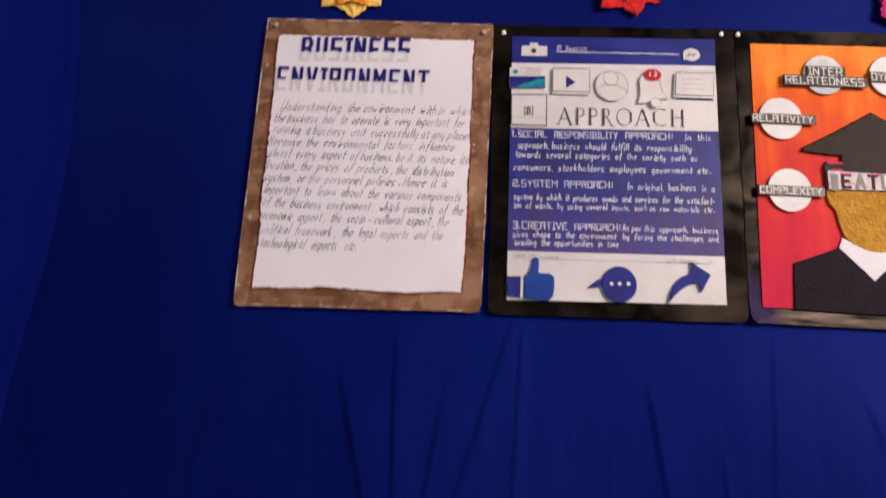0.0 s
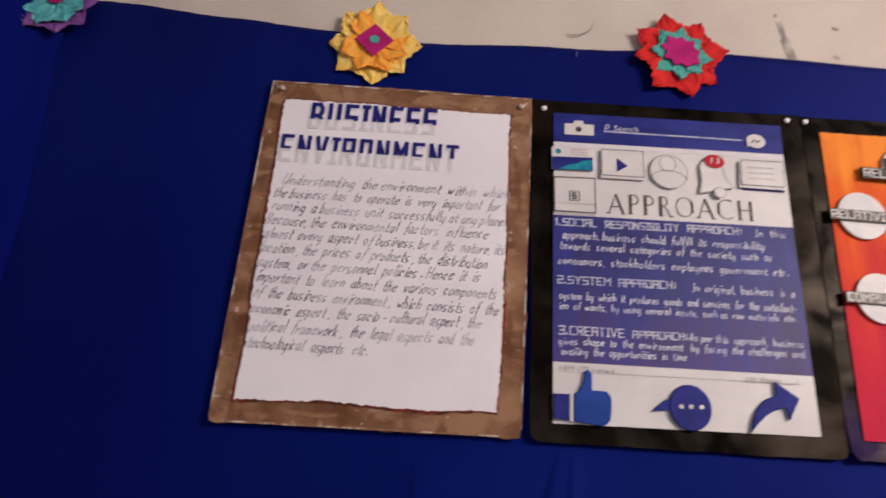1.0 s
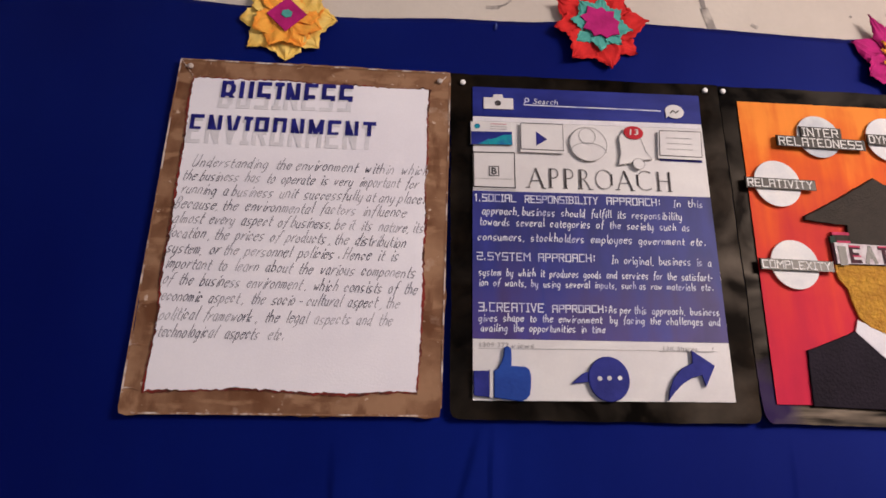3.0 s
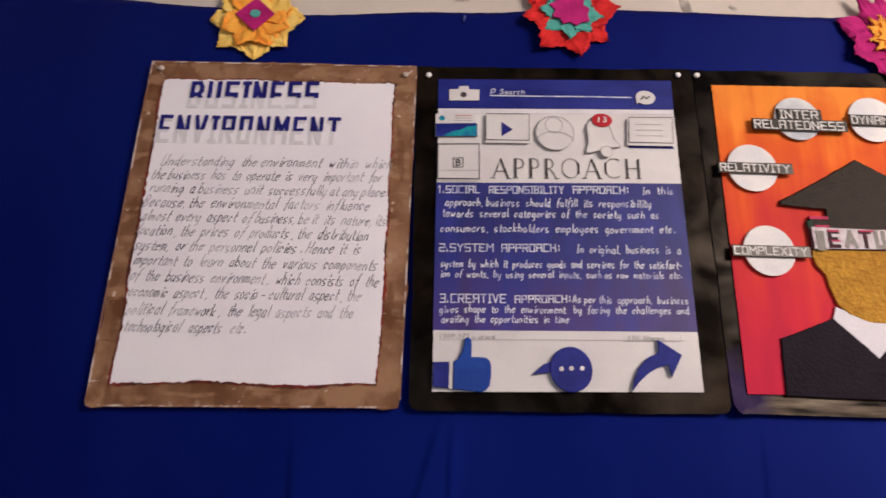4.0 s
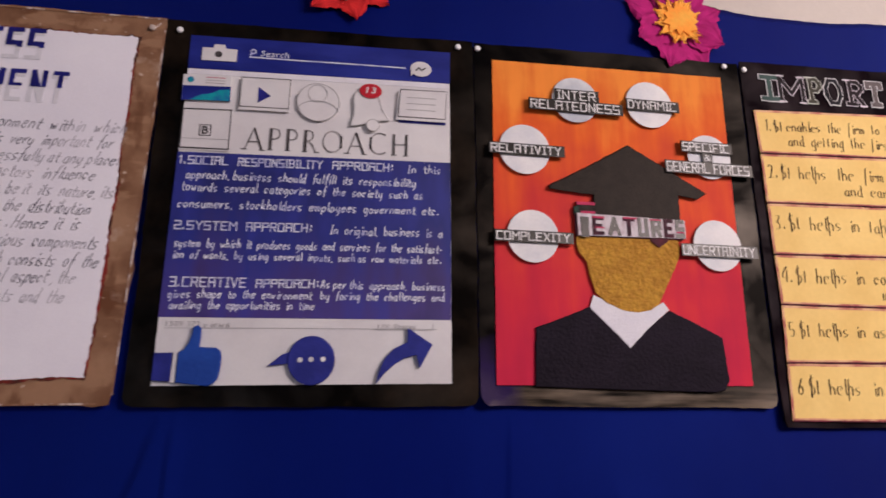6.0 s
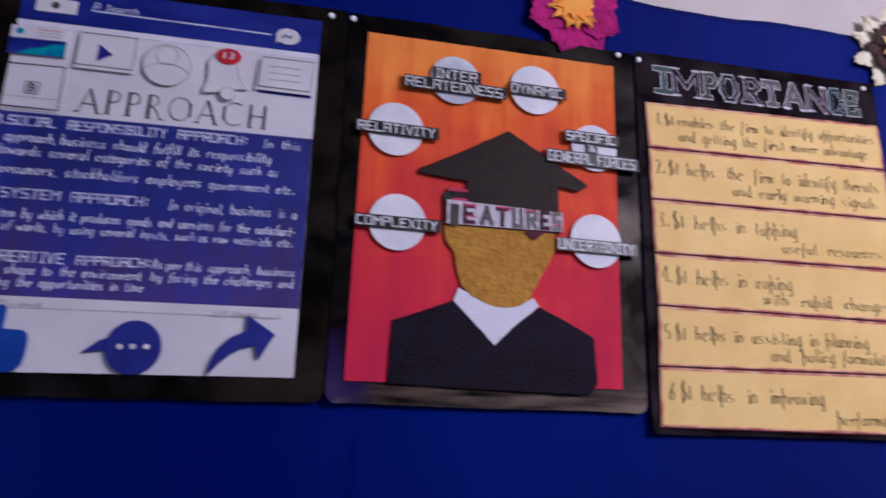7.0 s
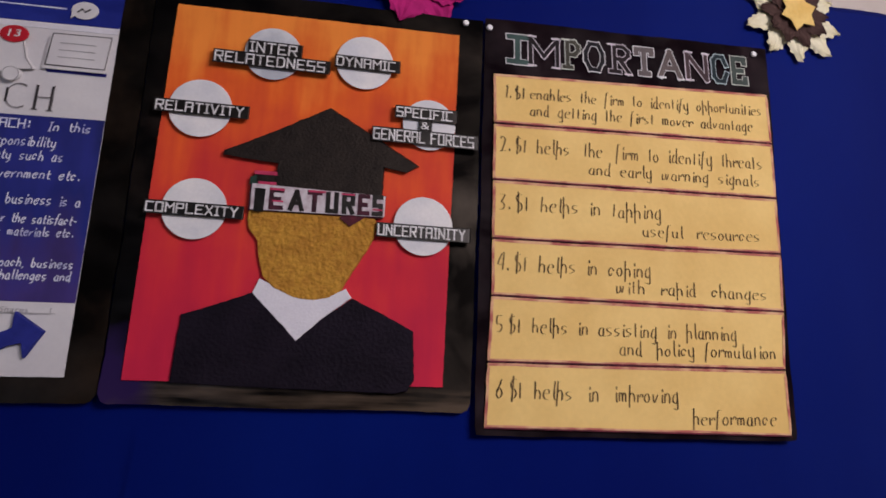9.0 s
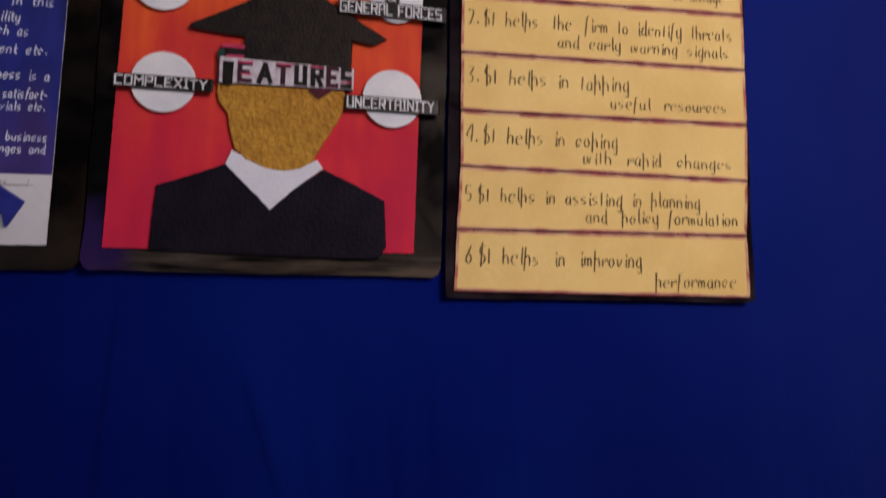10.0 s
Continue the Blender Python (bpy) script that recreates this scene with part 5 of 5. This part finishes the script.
# ---- paper flowers ----
def petal_mesh(name, long, wide, tip, rise, fold, ragged, seed):
    """A creased paper petal along +x in the plane of the wall, rising towards the room, its outer edge cut in small teeth."""
    bm = bmesh.new()
    nl, nw = 18, 10
    rows = []
    for i in range(nl + 1):
        s = i / nl
        half = wide * (0.30 + 0.70 * min(1.0, s / 0.55)) if s < 0.55 else wide * (1 - 0.95 * ((s - 0.55) / 0.45) ** tip)
        tooth = ragged * 0.95 * (1 - (s * 7.5 + seed * 0.37) % 1.0) if s > 0.45 else 0.0
        row = []
        for j in range(nw + 1):
            w = j / nw * 2 - 1
            out = abs(w) ** 3
            notch = (abs(w) * 3.4 + seed * 0.21) % 1.0
            x = long * s - s ** 5 * 0.9 * ragged * notch + out * 0.8 * ragged * noise.noise((s * 9, w * 5, seed))
            z = (half - tooth * out) * w + 0.5 * ragged * noise.noise((s * 4, 0, seed + 5)) * s
            y = -rise * s ** 1.3 - fold * (1 - abs(w)) * s + 0.5 * ragged * noise.noise((s * 3, w * 3, seed + 2)) + 0.16 * ragged * noise.noise((s * 2, w * 11, seed + 4))
            row.append(bm.verts.new((x, y, z)))
        rows.append(row)
    for i in range(nl):
        for j in range(nw):
            bm.faces.new((rows[i][j], rows[i + 1][j], rows[i + 1][j + 1], rows[i][j + 1]))
    back = bmesh.ops.duplicate(bm, geom=list(bm.faces))
    bmesh.ops.translate(bm, verts=[g for g in back["geom"] if isinstance(g, bmesh.types.BMVert)], vec=(0, 0.0006, 0))
    bmesh.ops.reverse_faces(bm, faces=[g for g in back["geom"] if isinstance(g, bmesh.types.BMFace)])
    mesh = bpy.data.meshes.new(name)
    bm.to_mesh(mesh)
    bm.free()
    return mesh


def flower(x, z, label, layers, centre, y=WALL + 0.004, seed=0):
    """layers: petals (how many, or their angles), length, half width, tip power, rise, fold, raggedness, stand-off, first angle, material."""
    root = thing("paper_flower", x, z, label, "paper flower", "flowers along the cloth", y=y)
    dice = random.Random(seed)
    for count, long, wide, tip, rise, fold, ragged, off, first, mat in layers:
        meshes = [petal_mesh("petal", long * f, wide, tip, rise, fold, ragged, seed + k * 3.7) for k, f in enumerate((1.0, 0.94, 1.04))]
        for m in meshes:
            m.materials.append(mat)
        turns = count if isinstance(count, tuple) else [first + 360 * i / count for i in range(count)]
        for i, degrees in enumerate(turns):
            ob = new("petal", meshes[i % 3])
            ob.parent = root
            turn = math.radians(degrees) + dice.uniform(-0.07, 0.07)
            ob.matrix_basis = Matrix.Translation((0, -off - 0.0012 * (i % 3), 0)) @ Matrix.Rotation(-turn, 4, "Y") @ Matrix.Rotation(dice.uniform(-0.16, 0.16), 4, "X") @ Matrix.Rotation(dice.uniform(-0.05, 0.12), 4, "Z")
    for shape, mat, front, depth, text in centre:
        part("centre", slab([(x + a, z + b) for a, b in shape], y - front, depth, min(0.002, depth * 0.3)), mat, root, text)
    return root


def star(n, big, small, first=0.0, seed=1):
    dice = random.Random(seed)
    pts = []
    for i in range(2 * n):
        r = (big if i % 2 == 0 else small) * dice.uniform(0.86, 1.1)
        a = math.radians(first) + math.pi * i / n
        pts.append((r * math.cos(a), r * math.sin(a)))
    return pts


flower(-0.394, 2.495, "yellow and orange crepe flower with a magenta diamond", [
    (8, 0.106, 0.047, 1.5, 0.005, 0.0015, 0.011, 0.002, 2, CREPE_YELLOW), (8, 0.083, 0.040, 1.5, 0.005, 0.0012, 0.009, 0.006, 25, CREPE_ORANGE)],
    [([(0.041, 0.002), (-0.002, 0.042), (-0.042, -0.002), (0.001, -0.043)], CREPE_MAGENTA, 0.016, 0.002, "magenta paper diamond"),
     ([(0.011, 0.004), (0.002, 0.010), (-0.009, 0.007), (-0.011, -0.004), (-0.002, -0.011), (0.009, -0.008)], CREPE_TEAL, 0.0175, 0.0014, "small teal paper middle")], seed=3)
flower(0.279, 2.535, "red eight-pointed paper flower with teal and magenta layers", [
    (8, 0.114, 0.044, 1.25, 0.006, 0.0022, 0.010, 0.002, 12, CREPE_RED), (8, 0.074, 0.027, 1.2, 0.006, 0.002, 0.008, 0.008, -6, CREPE_TEAL)],
    [(star(9, 0.046, 0.036, 5, 4), CREPE_MAGENTA, 0.018, 0.003, "crumpled magenta middle")], seed=8)
flower(0.985, 2.503, "magenta paper flower with fringed upper petals and a ragged orange middle", [
    ((20, -25, -65, -110, -155, 160), 0.120, 0.043, 1.9, 0.007, 0.002, 0.010, 0.002, 0, CREPE_MAGENTA), ((92, 55, 122), 0.130, 0.027, 1.0, 0.012, 0.002, 0.006, 0.004, 0, CREPE_MAGENTA),
    (13, 0.066, 0.017, 1.0, 0.006, 0.0015, 0.008, 0.008, 0, CREPE_ORANGE)],
    [(star(11, 0.044, 0.032, 0, 9), CREPE_ORANGE, 0.017, 0.003, "ragged orange middle")], seed=15)
flower(1.788, 2.532, "cream and dark brown paper flower with a gold middle", [
    (10, 0.116, 0.028, 2.2, 0.007, 0.002, 0.010, 0.002, 20, CREPE_CREAM), (10, 0.080, 0.024, 2.2, 0.007, 0.002, 0.008, 0.007, 0, CREPE_BROWN)],
    [(star(6, 0.050, 0.030, 80, 6), CREPE_GOLD, 0.019, 0.0014, "gold pointed paper middle")], seed=23)
flower(-1.075, 2.514, "aqua and purple crepe flower with a pink middle", [
    (8, 0.088, 0.032, 2.4, 0.008, 0.004, 0.009, 0.002, 10, CREPE_PURPLE), (8, 0.072, 0.030, 2.4, 0.009, 0.004, 0.009, 0.007, 30, CREPE_AQUA)],
    [(oval(0, 0.005, 0.018, n=14), CREPE_MAGENTA, 0.018, 0.003, "pink middle")], y=WALL - 0.012, seed=31)
